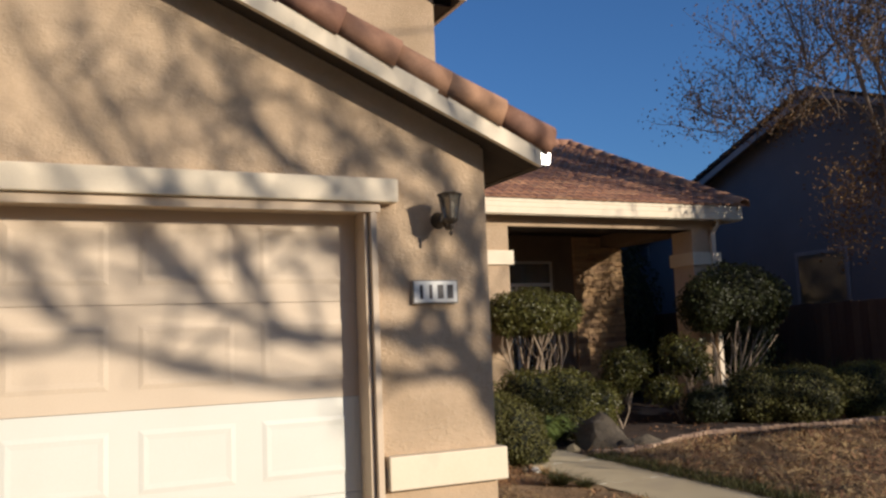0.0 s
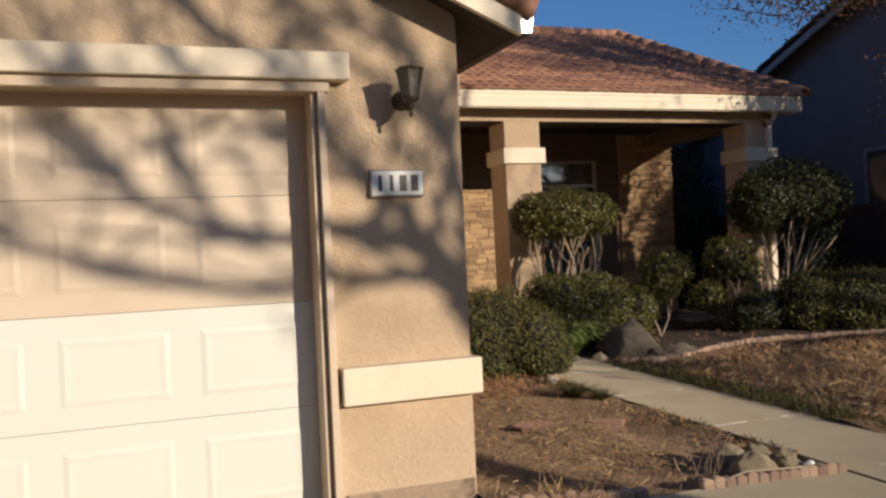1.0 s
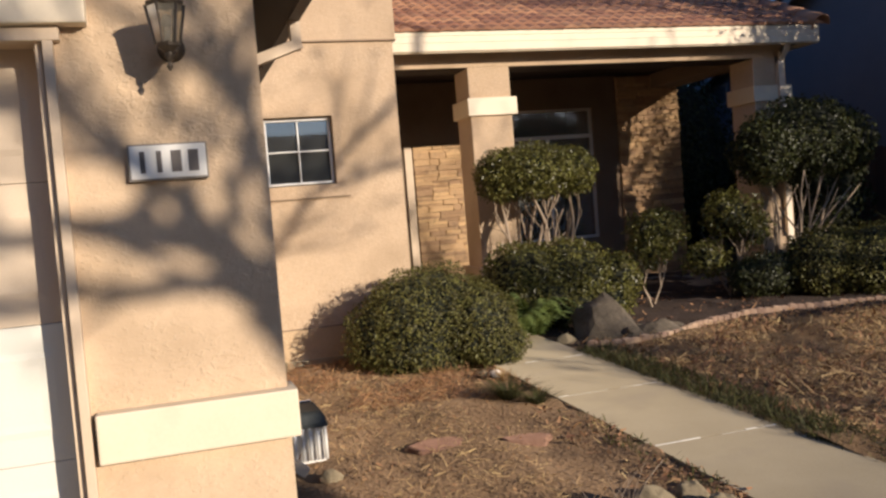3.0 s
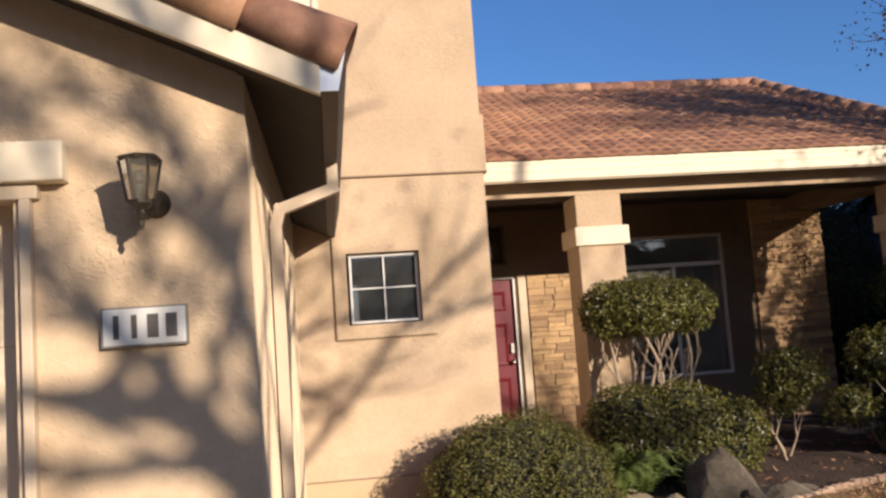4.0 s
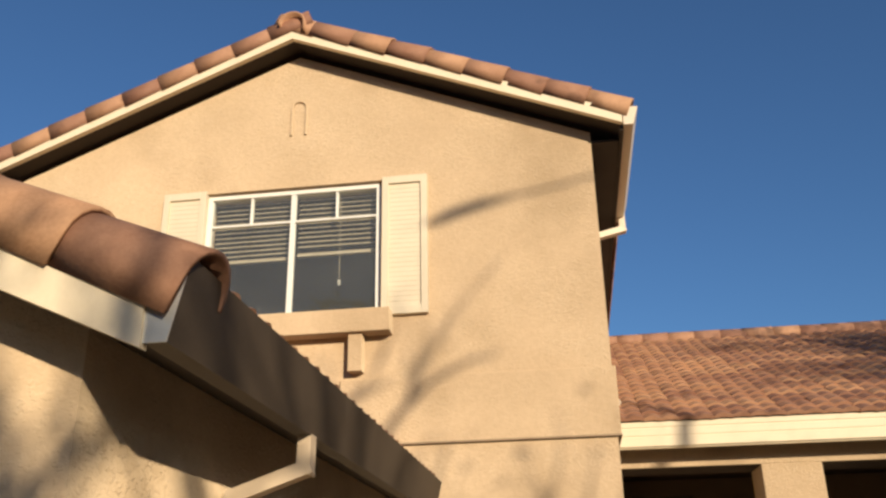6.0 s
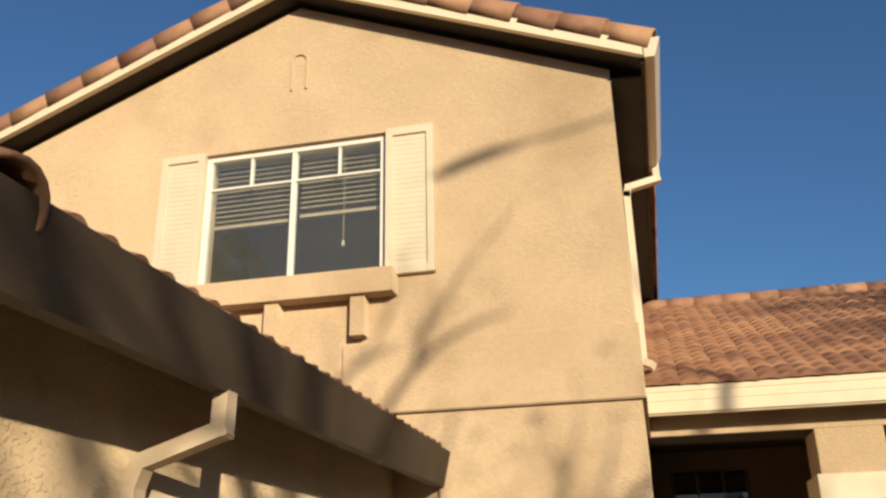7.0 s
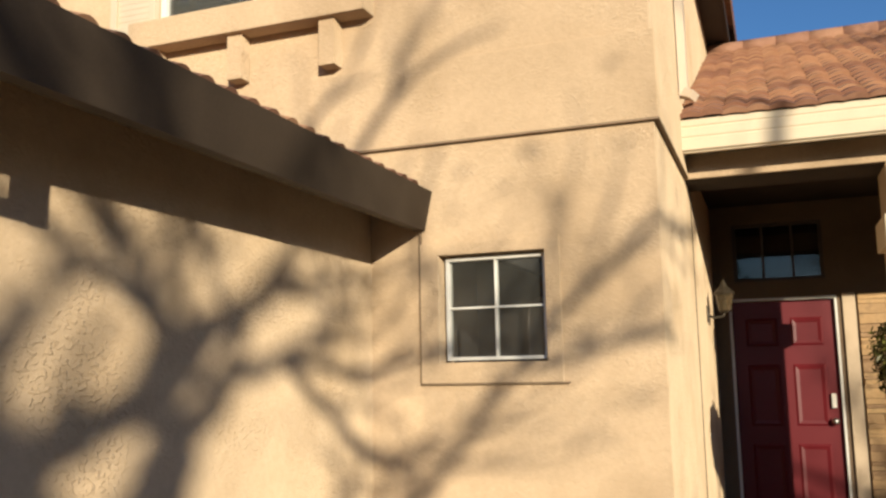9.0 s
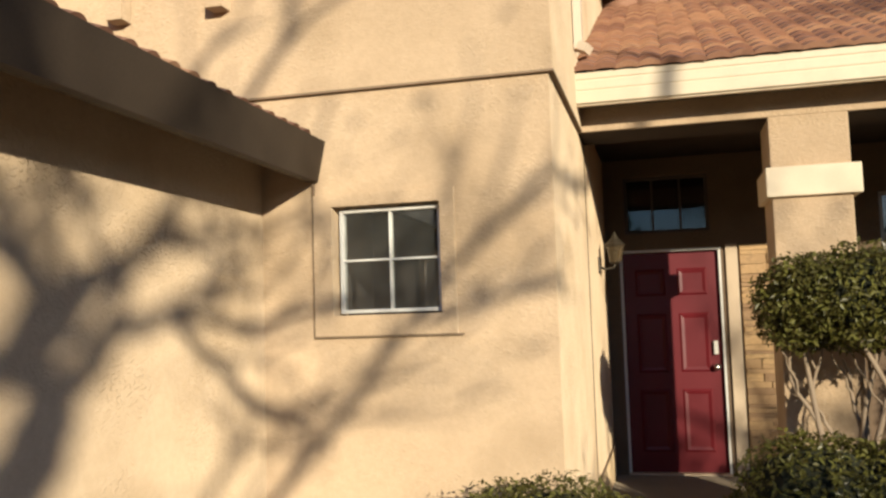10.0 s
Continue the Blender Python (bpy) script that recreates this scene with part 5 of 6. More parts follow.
def paver(place, sx, sy, turn, tilt):
    bm = bmesh.new()
    pts = []
    for k in range(7):
        a = 2 * math.pi * k / 7
        pts.append((sx * math.cos(a) * (0.85 + 0.15 * math.sin(3 * k)), sy * math.sin(a) * (0.85 + 0.15 * math.cos(2 * k))))
    prism(bm, pts, "z", -0.03, 0.035)
    bmesh.ops.bevel(bm, geom=list(bm.edges), offset=0.008, segments=1, affect="EDGES")
    ob = new("stepping_stone", mesh_of("stepping_stone", bm, PAVER))
    ob.matrix_basis = Matrix.Translation(place) @ Matrix.Rotation(radians(turn), 4, "Z") @ Matrix.Rotation(radians(tilt), 4, "X")
    tagged(ob, "reddish flat stepping stone lying in the soil", "stepping stone", "stepping stones in the bed")


paver((3.25, 5.79, 0.083), 0.19, 0.14, 10, 3)
paver((3.72, 5.65, 0.080), 0.17, 0.12, -10, -4)


def edging(name, pts, gap, h, w, label):
    """A row of scalloped bricks along a line."""
    e = thing(name, (*pts[0], ground_z(*pts[0])), label, "edging")
    bm = bmesh.new()
    n = 8
    prof = [(-w / 2, -0.06)] + [(w / 2 * -math.cos(math.pi * k / n), h * 0.78 + h * 0.22 * math.sin(math.pi * k / n)) for k in range(n + 1)] + [(w / 2, -0.06)]
    prism(bm, prof, "y", -0.028, 0.028)
    bmesh.ops.bevel(bm, geom=[ed for ed in bm.edges if abs(ed.verts[0].co.y - ed.verts[1].co.y) < 1e-5], offset=0.006, segments=1, affect="EDGES")
    me = mesh_of("brick", bm, SCALLOP)
    r = random.Random(len(pts))
    for a, b in zip(pts, pts[1:]):
        d = Vector((b[0] - a[0], b[1] - a[1], 0))
        m = max(1, round(d.length / gap))
        ang = math.atan2(d.y, d.x)
        for k in range(m):
            p = Vector((a[0], a[1], 0)) + d * (k + 0.5) / m
            piece("brick", me, Matrix.Translation((p.x, p.y, ground_z(p.x, p.y) + r.uniform(-0.008, 0.006))) @ Matrix.Rotation(ang + r.uniform(-0.06, 0.06), 4, "Z") @ Matrix.Rotation(r.uniform(-0.08, 0.08), 4, "X"), e)


edging("scalloped_edging", [(3.36, 4.15), (3.8, 4.11), (4.19, 4.06)], 0.060, 0.062, 0.0615, "low tan scalloped edging blocks at the bed's corner")
edging("scalloped_edging", [(2.40, 4.38), (2.8, 4.27), (3.08, 4.20)], 0.072, 0.045, 0.07, "half-buried scalloped terracotta edging beside the drive")
edging("scalloped_edging", [(5.12, 7.72), (5.4, 7.62), (5.75, 7.66), (6.1, 7.80), (6.55, 8.02), (7.0, 8.16), (7.5, 8.12), (8.0, 8.02), (8.6, 7.88), (9.4, 7.86), (10.5, 7.7), (12, 7.6)], 0.088, 0.06, 0.086, "scalloped terracotta edging between the bed and the lawn")


def litter(name, n, area, length, width, material, seed, label, flat=0.35, lift=0.01, keep=None):
    """Loose dry blades strewn over the ground."""
    rr = np.random.default_rng(seed)
    x, y = rr.uniform(area[0], area[1], n), rr.uniform(area[2], area[3], n)
    dens = np.array([noise.noise(Vector((a * 1.3 + seed, b * 1.3, 0))) + 0.6 * noise.noise(Vector((a * 4 + seed, b * 4, 5))) for a, b in zip(x, y)])
    ok = dens > rr.uniform(-0.38, 0.42, n)
    if keep:
        ok &= np.array([keep(a, b) for a, b in zip(x, y)])
    x, y = x[ok], y[ok]
    n = len(x)
    z = np.array([ground_z(a, b) for a, b in zip(x, y)]) + lift + rr.uniform(0, 0.025, n)
    a = rr.uniform(0, 2 * math.pi, n)
    d = np.stack([np.cos(a), np.sin(a), rr.normal(0, flat, n)], 1)
    s = np.stack([-np.sin(a), np.cos(a), rr.normal(0, 0.5, n)], 1)
    ln, wd = (length * rr.uniform(0.4, 1.3, n))[:, None], (width * rr.uniform(0.6, 1.3, n))[:, None]
    c = np.stack([x, y, z], 1)
    v = np.stack([c - s * wd / 2, c + s * wd / 2, c + d * ln + s * wd / 4, c + d * ln - s * wd / 4], 1).reshape(-1, 3)
    k = np.arange(n) * 4
    f = [tuple(map(int, q)) for q in np.stack([k, k + 1, k + 2, k + 3], 1)]
    return tagged(new(name, pydata(name, v, f, material)), label, "litter", kind="stuff")


def in_bed(x, y):
    return not (abs(x - 3.85) < 0.5 and y > 7.6)


litter("lawn_straw", 80000, (5.1, 11, 1.2, 8.0), 0.055, 0.006, STRAW, 1, "dry straw of the dead lawn", 0.4)
litter("lawn_green", 20000, (4.95, 5.28, 1.2, 7.6), 0.035, 0.005, GRASS, 2, "dull green grass along the walk's edge", 1.0)
litter("lawn_dark_straw", 26000, (5.1, 11, 1.2, 8.0), 0.06, 0.008, REDLEAF, 3, "rusty dead grass in the lawn", 0.5)
litter("bed_straw", 9000, (2.42, 3.6, 4.15, 8.3), 0.055, 0.003, STRAW, 4, "pale straw strewn over the soil bed", 0.3, keep=in_bed)
litter("bed_leaves", 2600, (2.42, 4.2, 4.3, 8.3), 0.025, 0.009, REDLEAF, 5, "dry red-brown leaf litter on the soil bed", 0.4, keep=in_bed)
litter("wall_foot_straw", 9000, (2.37, 4.0, 6.7, 8.45), 0.07, 0.0035, RUSTGRASS, 6, "rusty dry grass at the wall's foot", 0.5, keep=in_bed)
litter("bed_far_litter", 1300, (5.1, 10, 7.8, 9.9), 0.05, 0.016, REDLEAF, 7, "dry leaf litter in the shaded bed", 0.4)
litter("footing_straw", 2500, (1.75, 3.0, 4.18, 4.5), 0.06, 0.004, STRAW, 8, "pale dry grass at the garage's footing", 0.7, keep=lambda x, y: x > 2.38 or y < 4.44)


litter("edge_weeds", 700, (4.06, 4.23, 4.5, 6.0), 0.025, 0.008, GRASS, 12, "low dull weeds along the walk's edge", 0.7)
litter("edge_leaves", 1500, (3.9, 4.24, 4.4, 7.6), 0.035, 0.014, REDLEAF, 15, "curled rusty leaves caught along the walk's edge", 0.35)
litter("bed_tufts", 2600, (2.6, 4.2, 4.2, 7.6), 0.05, 0.004, STRAW, 16, "dry straw tufts over the soil bed", 0.45)
litter("lawn_leaves", 9000, (5.2, 11, 1.2, 7.9), 0.045, 0.020, REDLEAF, 18, "curled dry leaves over the dead lawn", 0.6)
litter("lawn_dead_tuft", 7000, (5.3, 10, 1.2, 7.9), 0.11, 0.006, STRAW, 14, "longer pale straw tufts in the lawn", 0.45)


def dead_weed():
    r = random.Random(6)
    t = thing("dead_weed", (3.52, 4.32, 0.05), "leafless pale dead weed at the bed's edge", "plant")
    for k in range(11):
        a = r.uniform(0, 6.28)
        h = r.uniform(0.14, 0.30)
        p = Vector((3.52 + r.uniform(-0.08, 0.12), 4.32 + r.uniform(-0.03, 0.06), 0.035))
        pts = [(tuple(p + Vector((math.cos(a) * 0.14 * s * s, 0.6 * math.sin(a) * 0.14 * s * s, h * s))), 0.0028 * (1 - 0.7 * s)) for s in (0, 0.3, 0.6, 1)]
        mesh_part("stalk", tubes("stalk", [pts], BARK, 4), t)
    mesh_part("fallen_stick", tubes("stick", [[((3.36, 4.12, 0.065), 0.006), ((3.62, 4.12, 0.115), 0.006), ((3.98, 4.07, 0.105), 0.004)]], BARK_PALE, 5), t, "pale stick lying on the edging")
    mesh_part("stalk", tubes("stalk", [[((3.75, 4.50, 0.05), 0.004), ((3.78, 4.50, 0.17), 0.003), ((3.86, 4.48, 0.26), 0.002)]], BARK_PALE, 4), t)


dead_weed()


# ---- neighbour, fence ----
def neighbour():
    nb = thing("neighbour_house", (15.0, 9.0, 0.2), "neighbour's blue-grey gabled house in shade", "house")
    X = 12.0

    RY, RZ, NS = 10.45, 5.38, 0.385
    bm = bmesh.new()
    prism(bm, [(8.75, 0.1), (18.2, 0.1), (18.2, RZ - 0.06 - NS * 7.75), (RY, RZ - 0.06), (8.75, RZ - 0.06 - NS * 1.7)], "x", X, X + 9)
    part("wall", bm, NB_WALL, nb)
    bm = bmesh.new()
    for s, k in ((1, 7.9), (-1, 2.1)):
        prism(bm, [(RY + s * k, RZ - 0.17 - NS * k), (RY + s * k, RZ - NS * k), (RY, RZ), (RY, RZ - 0.17)], "x", X - 0.30, X - 0.26)
    part("rake_board", bm, NB_TRIM, nb)
    bm = bmesh.new()
    prism(bm, [(RY + 7.95, RZ + 0.02 - NS * 7.95), (RY, RZ + 0.02), (RY - 2.15, RZ + 0.02 - NS * 2.15), (RY - 2.15, RZ - 0.05 - NS * 2.15), (RY, RZ - 0.05), (RY + 7.95, RZ - 0.05 - NS * 7.95)], "x", X - 0.3, X + 9.2)
    roof = part("roof", bm, NB_ROOF, nb)
    bm = bmesh.new()
    box(bm, 0, 0.34, -0.17, 0.17, 0, 0.03)
    me = mesh_of("tile", bm, NB_ROOF)
    for k in range(24):
        y = RY + 7.9 - 0.33 * k
        piece("edge_tile", me, Matrix.Translation((X - 0.33, y, RZ + 0.03 - NS * (y - RY))) @ Matrix.Rotation(math.atan(-NS) + 0.06, 4, "X"), roof)
    w = anchor(new("window"), nb)
    part("frame", boxes((X - 0.03, X + 0.01, 10.15, 11.25, 1.6, 2.65)), NB_TRIM, w)
    part("pane", boxes((X - 0.034, X - 0.028, 10.22, 11.18, 1.67, 2.58)), GLASS, w)
    w = anchor(new("window"), nb)
    part("frame", boxes((X - 0.03, X + 0.01, 15.20, 15.62, 2.86, 3.24)), NB_TRIM, w)
    part("pane", boxes((X - 0.034, X - 0.028, 15.25, 15.57, 2.91, 3.19)), GLASS, w)


neighbour()


def fence(x, y0, y1, h):
    f = thing("fence", (x, y0, 0.2), "dark wooden board fence in shade", "fence")
    bm = bmesh.new()
    box(bm, -0.009, 0.009, -0.068, 0.068, 0, 1, bevel=0.003)
    me = mesh_of("board", bm, FENCE)
    y = y0
    r = random.Random(2)
    while y < y1:
        piece("board", me, Matrix.Translation((x + r.uniform(-0.004, 0.004), y, 0.18)) @ Matrix.Diagonal((1, 1, h + r.uniform(-0.01, 0.01), 1)), f)
        y += 0.142
    part("rail", boxes((x + 0.012, x + 0.05, y0, y1, 0.5, 0.59), (x + 0.012, x + 0.05, y0, y1, 1.5, 1.59)), FENCE, f)


fence(11.2, 8.6, 17.0, 1.55)
# Bush heights fitted to the camera's view, so no sky shows beside the porch.
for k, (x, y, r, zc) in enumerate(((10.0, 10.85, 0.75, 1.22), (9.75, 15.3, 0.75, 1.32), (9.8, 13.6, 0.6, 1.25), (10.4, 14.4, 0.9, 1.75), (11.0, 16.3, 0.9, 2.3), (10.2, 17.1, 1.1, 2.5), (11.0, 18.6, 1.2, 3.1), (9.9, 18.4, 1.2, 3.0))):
    shrub("backyard_bush", (x, y, 0.2), [(x, y, zc, r, r, min(1.7, zc * 0.98))], 5000, 0.09, 0.045, LEAF_DARK, 70 + k, "dark bush in the side yard, sized to hide a gap of sky", [[((x, y, 0.15), 0.08), ((x, y, zc), 0.05)]], bark=BARK)


# ---- trees ----
SH = Vector((-TO_SUN.x, -TO_SUN.y, 0)).normalized()      # the way shadows fall
SU = Vector((-SH.y, SH.x, 0)) * -1                        # across it
TANE = TO_SUN.z / math.hypot(TO_SUN.x, TO_SUN.y)


def grow(r, lines, leaves, p, d, ln, rad, depth, forks):
    """A limb that wanders, tapers and forks."""
    pts = [(tuple(p), rad)]
    q, n = Vector(p), 4
    for i in range(n):
        d = (d + Vector((r.uniform(-0.25, 0.25), r.uniform(-0.25, 0.25), r.uniform(-0.12, 0.22)))).normalized()
        q = q + d * ln / n
        pts.append((tuple(q), rad * (1 - 0.55 * (i + 1) / n)))
        if depth > 0 and i >= 1:
            for _ in range(r.choice(forks)):
                s = (d + Vector((r.uniform(-0.9, 0.9), r.uniform(-0.9, 0.9), r.uniform(-0.35, 0.6)))).normalized()
                grow(r, lines, leaves, q, s, ln * r.uniform(0.5, 0.75), rad * 0.55, depth - 1, forks)
    lines.append(pts)
    if depth == 0:
        leaves.append(tuple(q))
        leaves.append(pts[2][0])


def bare_tree(name, foot, limbs, seed, twigs, leaf_each, leaf, label, w0, drop=0.0, forks=(1, 1, 2)):
    """A tall, nearly bare street tree: limbs are ((across, height, along), radius) points round its foot."""
    r = random.Random(seed)
    t = thing(name, foot, label, "tree")
    lines, leaves = [], []

    def at(u, z, w):
        c = SU * u + SH * (w0 + w)
        return Vector((c.x, c.y, z - w * TANE - drop * min(1.0, max(0.0, z / 3))))
    for limb, depth in limbs:
        pts = [(tuple(at(*p)), rad) for p, rad in limb]
        fine = []
        for (p, ra), (q, rb) in zip(pts, pts[1:]):
            for k in range(3):
                s = k / 3
                j = Vector((r.uniform(-1, 1), r.uniform(-1, 1), r.uniform(-1, 1))) * (0.018 if k else 0)
                fine.append((tuple(Vector(p).lerp(Vector(q), s) + j), ra + (rb - ra) * s))
        fine.append(pts[-1])
        lines.append(fine)
        for k in range(2, len(fine)):
            if depth and r.random() < twigs:
                d = (Vector(fine[k][0]) - Vector(fine[k - 1][0])).normalized()
                s = (d + Vector((r.uniform(-1, 1), r.uniform(-1, 1), r.uniform(-0.5, 0.8)))).normalized()
                grow(r, lines, leaves, fine[k][0], s, r.uniform(0.5, 1.1), fine[k][1] * 0.5, depth - 1, forks)
    mesh_part("trunk", tubes("trunk", lines, BARK, 7), t)
    if leaf_each:
        g = np.random.default_rng(seed)
        c = np.array(leaves)
        c = np.repeat(c, leaf_each, 0) + g.normal(0, 0.11, (len(c) * leaf_each, 3))
        v, f = leaf_soup(g, c, np.tile((0, 0, 1.0), (len(c), 1)), 0.08, 0.045, 1.2)
        mesh_part("crown", pydata("crown", v, [tuple(map(int, q)) for q in f], leaf), t)
    return t


W0, LIFT = -7.0, 2.4 * TANE
foot = SU * 4.75 + SH * W0
STEM = [((4.78, -0.2, 0), 0.17), ((4.75, 1.0, 0), 0.14), ((4.74, 2.0, 0), 0.125), ((4.72, 2.35, 0), 0.11)]
LEFT = [((4.73, 2.25, 0), 0.10), ((4.48, 2.66, 0.1), 0.105), ((4.30, 2.96, 0.2), 0.105)]
RIGHT = [((4.74, 2.2, 0), 0.130), ((5.10, 2.9, 0.2), 0.120), ((5.39, 3.46, 0.5), 0.097), ((5.46, 3.68, 0.6), 0.086), ((5.40, 3.79, 0.6), 0.060), ((5.42, 3.90, 0.6), 0.070), ((5.44, 4.03, 0.6), 0.078)]
BOUGHS = [
    (STEM, 0), (LEFT, 0), (RIGHT, 0),
    ([((4.30, 2.93, 0.2), 0.062), ((4.22, 3.02, 0.2), 0.052), ((4.05, 3.09, 0.1), 0.040), ((3.78, 3.13, 0), 0.036), ((3.45, 3.18, -0.1), 0.034), ((3.22, 3.27, -0.1), 0.032), ((3.02, 3.37, -0.2), 0.031), ((2.78, 3.50, -0.2), 0.030), ((2.55, 3.62, -0.3), 0.028), ((2.40, 3.76, -0.3), 0.022), ((2.32, 3.92, -0.3), 0.018), ((2.1, 4.3, -0.3), 0.012)], 1),
    ([((2.53, 3.63, -0.3), 0.024), ((2.34, 3.575, -0.4), 0.024), ((2.13, 3.59, -0.5), 0.022), ((1.6, 3.75, -0.7), 0.018), ((0.6, 4.2, -1.0), 0.012)], 2),
    ([((4.32, 2.95, 0.2), 0.095), ((4.20, 3.13, 0.3), 0.080), ((4.08, 3.26, 0.3), 0.056), ((3.92, 3.33, 0.4), 0.044), ((3.72, 3.39, 0.5), 0.040), ((3.50, 3.42, 0.5), 0.038), ((3.33, 3.50, 0.6), 0.036), ((3.12, 3.65, 0.6), 0.034), ((2.93, 3.83, 0.7), 0.031), ((2.76, 4.00, 0.7), 0.028), ((2.60, 4.32, 0.8), 0.024), ((2.47, 4.60, 0.8), 0.018), ((2.2, 5.1, 0.8), 0.012)], 2),
    ([((4.24, 3.08, 0.2), 0.070), ((4.06, 3.40, 0.5), 0.046), ((3.89, 3.57, 0.7), 0.036), ((3.81, 3.73, 0.8), 0.032), ((3.67, 3.91, 0.9), 0.029), ((3.45, 4.21, 1.0), 0.025), ((3.24, 4.48, 1.1), 0.021), ((3.09, 4.76, 1.1), 0.015), ((2.8, 5.3, 1.1), 0.009)], 2),
    ([((4.62, 2.45, 0), 0.075), ((4.42, 3.0, -0.2), 0.060), ((4.35, 3.33, -0.3), 0.052), ((4.31, 3.58, -0.3), 0.046), ((4.27, 3.80, -0.3), 0.040), ((4.20, 4.05, -0.4), 0.032), ((4.02, 4.27, -0.4), 0.024), ((3.84, 4.48, -0.4), 0.016), ((3.6, 4.9, -0.4), 0.010)], 2),
    ([((3.12, 3.65, 0.6), 0.028), ((2.98, 3.86, 0.4), 0.026), ((2.86, 4.02, 0.3), 0.025), ((2.74, 4.28, 0.2), 0.022), ((2.62, 4.50, 0.1), 0.018), ((2.4, 4.9, 0), 0.011)], 2),
    ([((3.98, 3.47, 0.6), 0.034), ((3.86, 3.64, 0.2), 0.030), ((3.74, 3.80, 0.0), 0.026), ((3.55, 3.93, -0.1), 0.022), ((3.34, 4.04, -0.2), 0.018), ((3.0, 4.3, -0.2), 0.010)], 2),
    ([((4.30, 3.65, -0.3), 0.034), ((4.16, 3.86, -0.1), 0.028), ((4.02, 4.05, 0.1), 0.022), ((3.80, 4.22, 0.2), 0.014)], 2),
    ([((3.40, 3.46, 0.5), 0.030), ((3.24, 3.86, 0.6), 0.026), ((3.12, 4.2, 0.7), 0.020), ((2.9, 4.6, 0.7), 0.012)], 2),
    ([((2.62, 3.58, -0.3), 0.022), ((2.52, 3.95, -0.2), 0.020), ((2.30, 4.35, 0), 0.016), ((1.9, 4.9, 0.2), 0.010)], 2),
    ([((2.25, 3.58, -0.5), 0.020), ((1.95, 4.0, -0.4), 0.018), ((1.55, 4.6, -0.2), 0.014), ((1.2, 5.2, 0), 0.009)], 2),
    ([((5.44, 4.0, 0.6), 0.078), ((5.56, 4.20, 0.6), 0.058), ((5.67, 4.32, 0.6), 0.048), ((5.76, 4.44, 0.6), 0.046), ((5.84, 4.62, 0.6), 0.036), ((5.92, 4.78, 0.5), 0.034), ((6.20, 5.52, 0.4), 0.030), ((6.39, 5.77, 0.3), 0.026), ((6.51, 5.89, 0.3), 0.024), ((6.71, 5.99, 0.4), 0.018), ((6.97, 6.07, 0.4), 0.010)], 0),
    ([((5.43, 4.02, 0.6), 0.066), ((5.40, 4.14, 0.5), 0.048), ((5.36, 4.24, 0.5), 0.042), ((5.32, 4.33, 0.4), 0.037), ((5.16, 4.66, 0.2), 0.030), ((4.8, 5.5, -0.2), 0.024), ((4.3, 6.2, -0.5), 0.014)], 2),
    ([((5.46, 3.68, 0.6), 0.056), ((5.53, 3.82, 0.6), 0.050), ((5.57, 3.94, 0.6), 0.054), ((5.65, 4.06, 0.6), 0.046), ((5.78, 4.14, 0.6), 0.033), ((5.92, 4.20, 0.5), 0.033), ((6.08, 4.24, 0.5), 0.033), ((6.35, 4.34, 0.4), 0.034), ((6.7, 4.37, 0.3), 0.032), ((7.3, 4.33, 0.2), 0.020)], 2),
    ([((5.10, 3.50, 0.4), 0.056), ((5.05, 3.68, 0.4), 0.050), ((5.05, 3.88, 0.4), 0.046), ((5.09, 4.00, 0.4), 0.036), ((5.16, 4.10, 0.4), 0.026), ((5.22, 4.19, 0.4), 0.027), ((5.26, 4.29, 0.4), 0.024), ((5.21, 4.40, 0.4), 0.021), ((5.0, 4.75, 0.3), 0.012)], 0),
    ([((5.60, 4.25, 0.6), 0.022), ((5.56, 4.42, 0.6), 0.021), ((5.53, 4.52, 0.6), 0.021), ((5.45, 4.68, 0.6), 0.018), ((5.2, 5.2, 0.5), 0.010)], 1),
    ([((5.84, 4.17, 0.5), 0.030), ((6.00, 4.05, 0.5), 0.030), ((6.14, 3.94, 0.4), 0.034), ((6.27, 3.86, 0.4), 0.030), ((6.39, 3.79, 0.3), 0.028), ((6.6, 3.62, 0.2), 0.024)], 2),
    ([((4.76, 2.0, 0), 0.07), ((5.4, 2.62, 0.4), 0.05), ((6.33, 3.42, 0.6), 0.034), ((6.75, 3.9, 0.7), 0.032), ((7.12, 4.39, 0.8), 0.03), ((7.59, 4.82, 0.9), 0.026), ((8.3, 5.2, 1.0), 0.012)], 2),
    ([((5.76, 4.44, 0.6), 0.036), ((5.90, 4.52, 0.6), 0.032), ((6.06, 4.68, 0.5), 0.027), ((6.26, 4.82, 0.5), 0.024), ((6.5, 4.86, 0.4), 0.018)], 1),
    ([((7.9, 5.0, 0.9), 0.03), ((8.5, 5.38, 0.7), 0.036), ((8.73, 5.60, 0.6), 0.046), ((8.77, 5.86, 0.5), 0.046), ((8.66, 6.3, 0.4), 0.030), ((8.3, 7.0, 0.3), 0.018), ((7.58, 7.28, 0.2), 0.014), ((7.1, 7.24, 0.2), 0.015), ((6.92, 7.22, 0.2), 0.042), ((6.66, 7.17, 0.2), 0.048), ((6.5, 7.12, 0.2), 0.016)], 0),
    ([((4.76, 2.4, 0), 0.08), ((4.98, 3.2, 0.3), 0.084), ((5.12, 3.54, 0.4), 0.076), ((5.22, 3.66, 0.5), 0.064), ((5.30, 3.76, 0.5), 0.062), ((5.39, 3.90, 0.6), 0.056)], 1),
    ([((6.98, 4.2, 0.7), 0.030), ((7.33, 4.26, 0.7), 0.026), ((7.52, 4.29, 0.7), 0.022), ((7.9, 4.4, 0.7), 0.012)], 1),
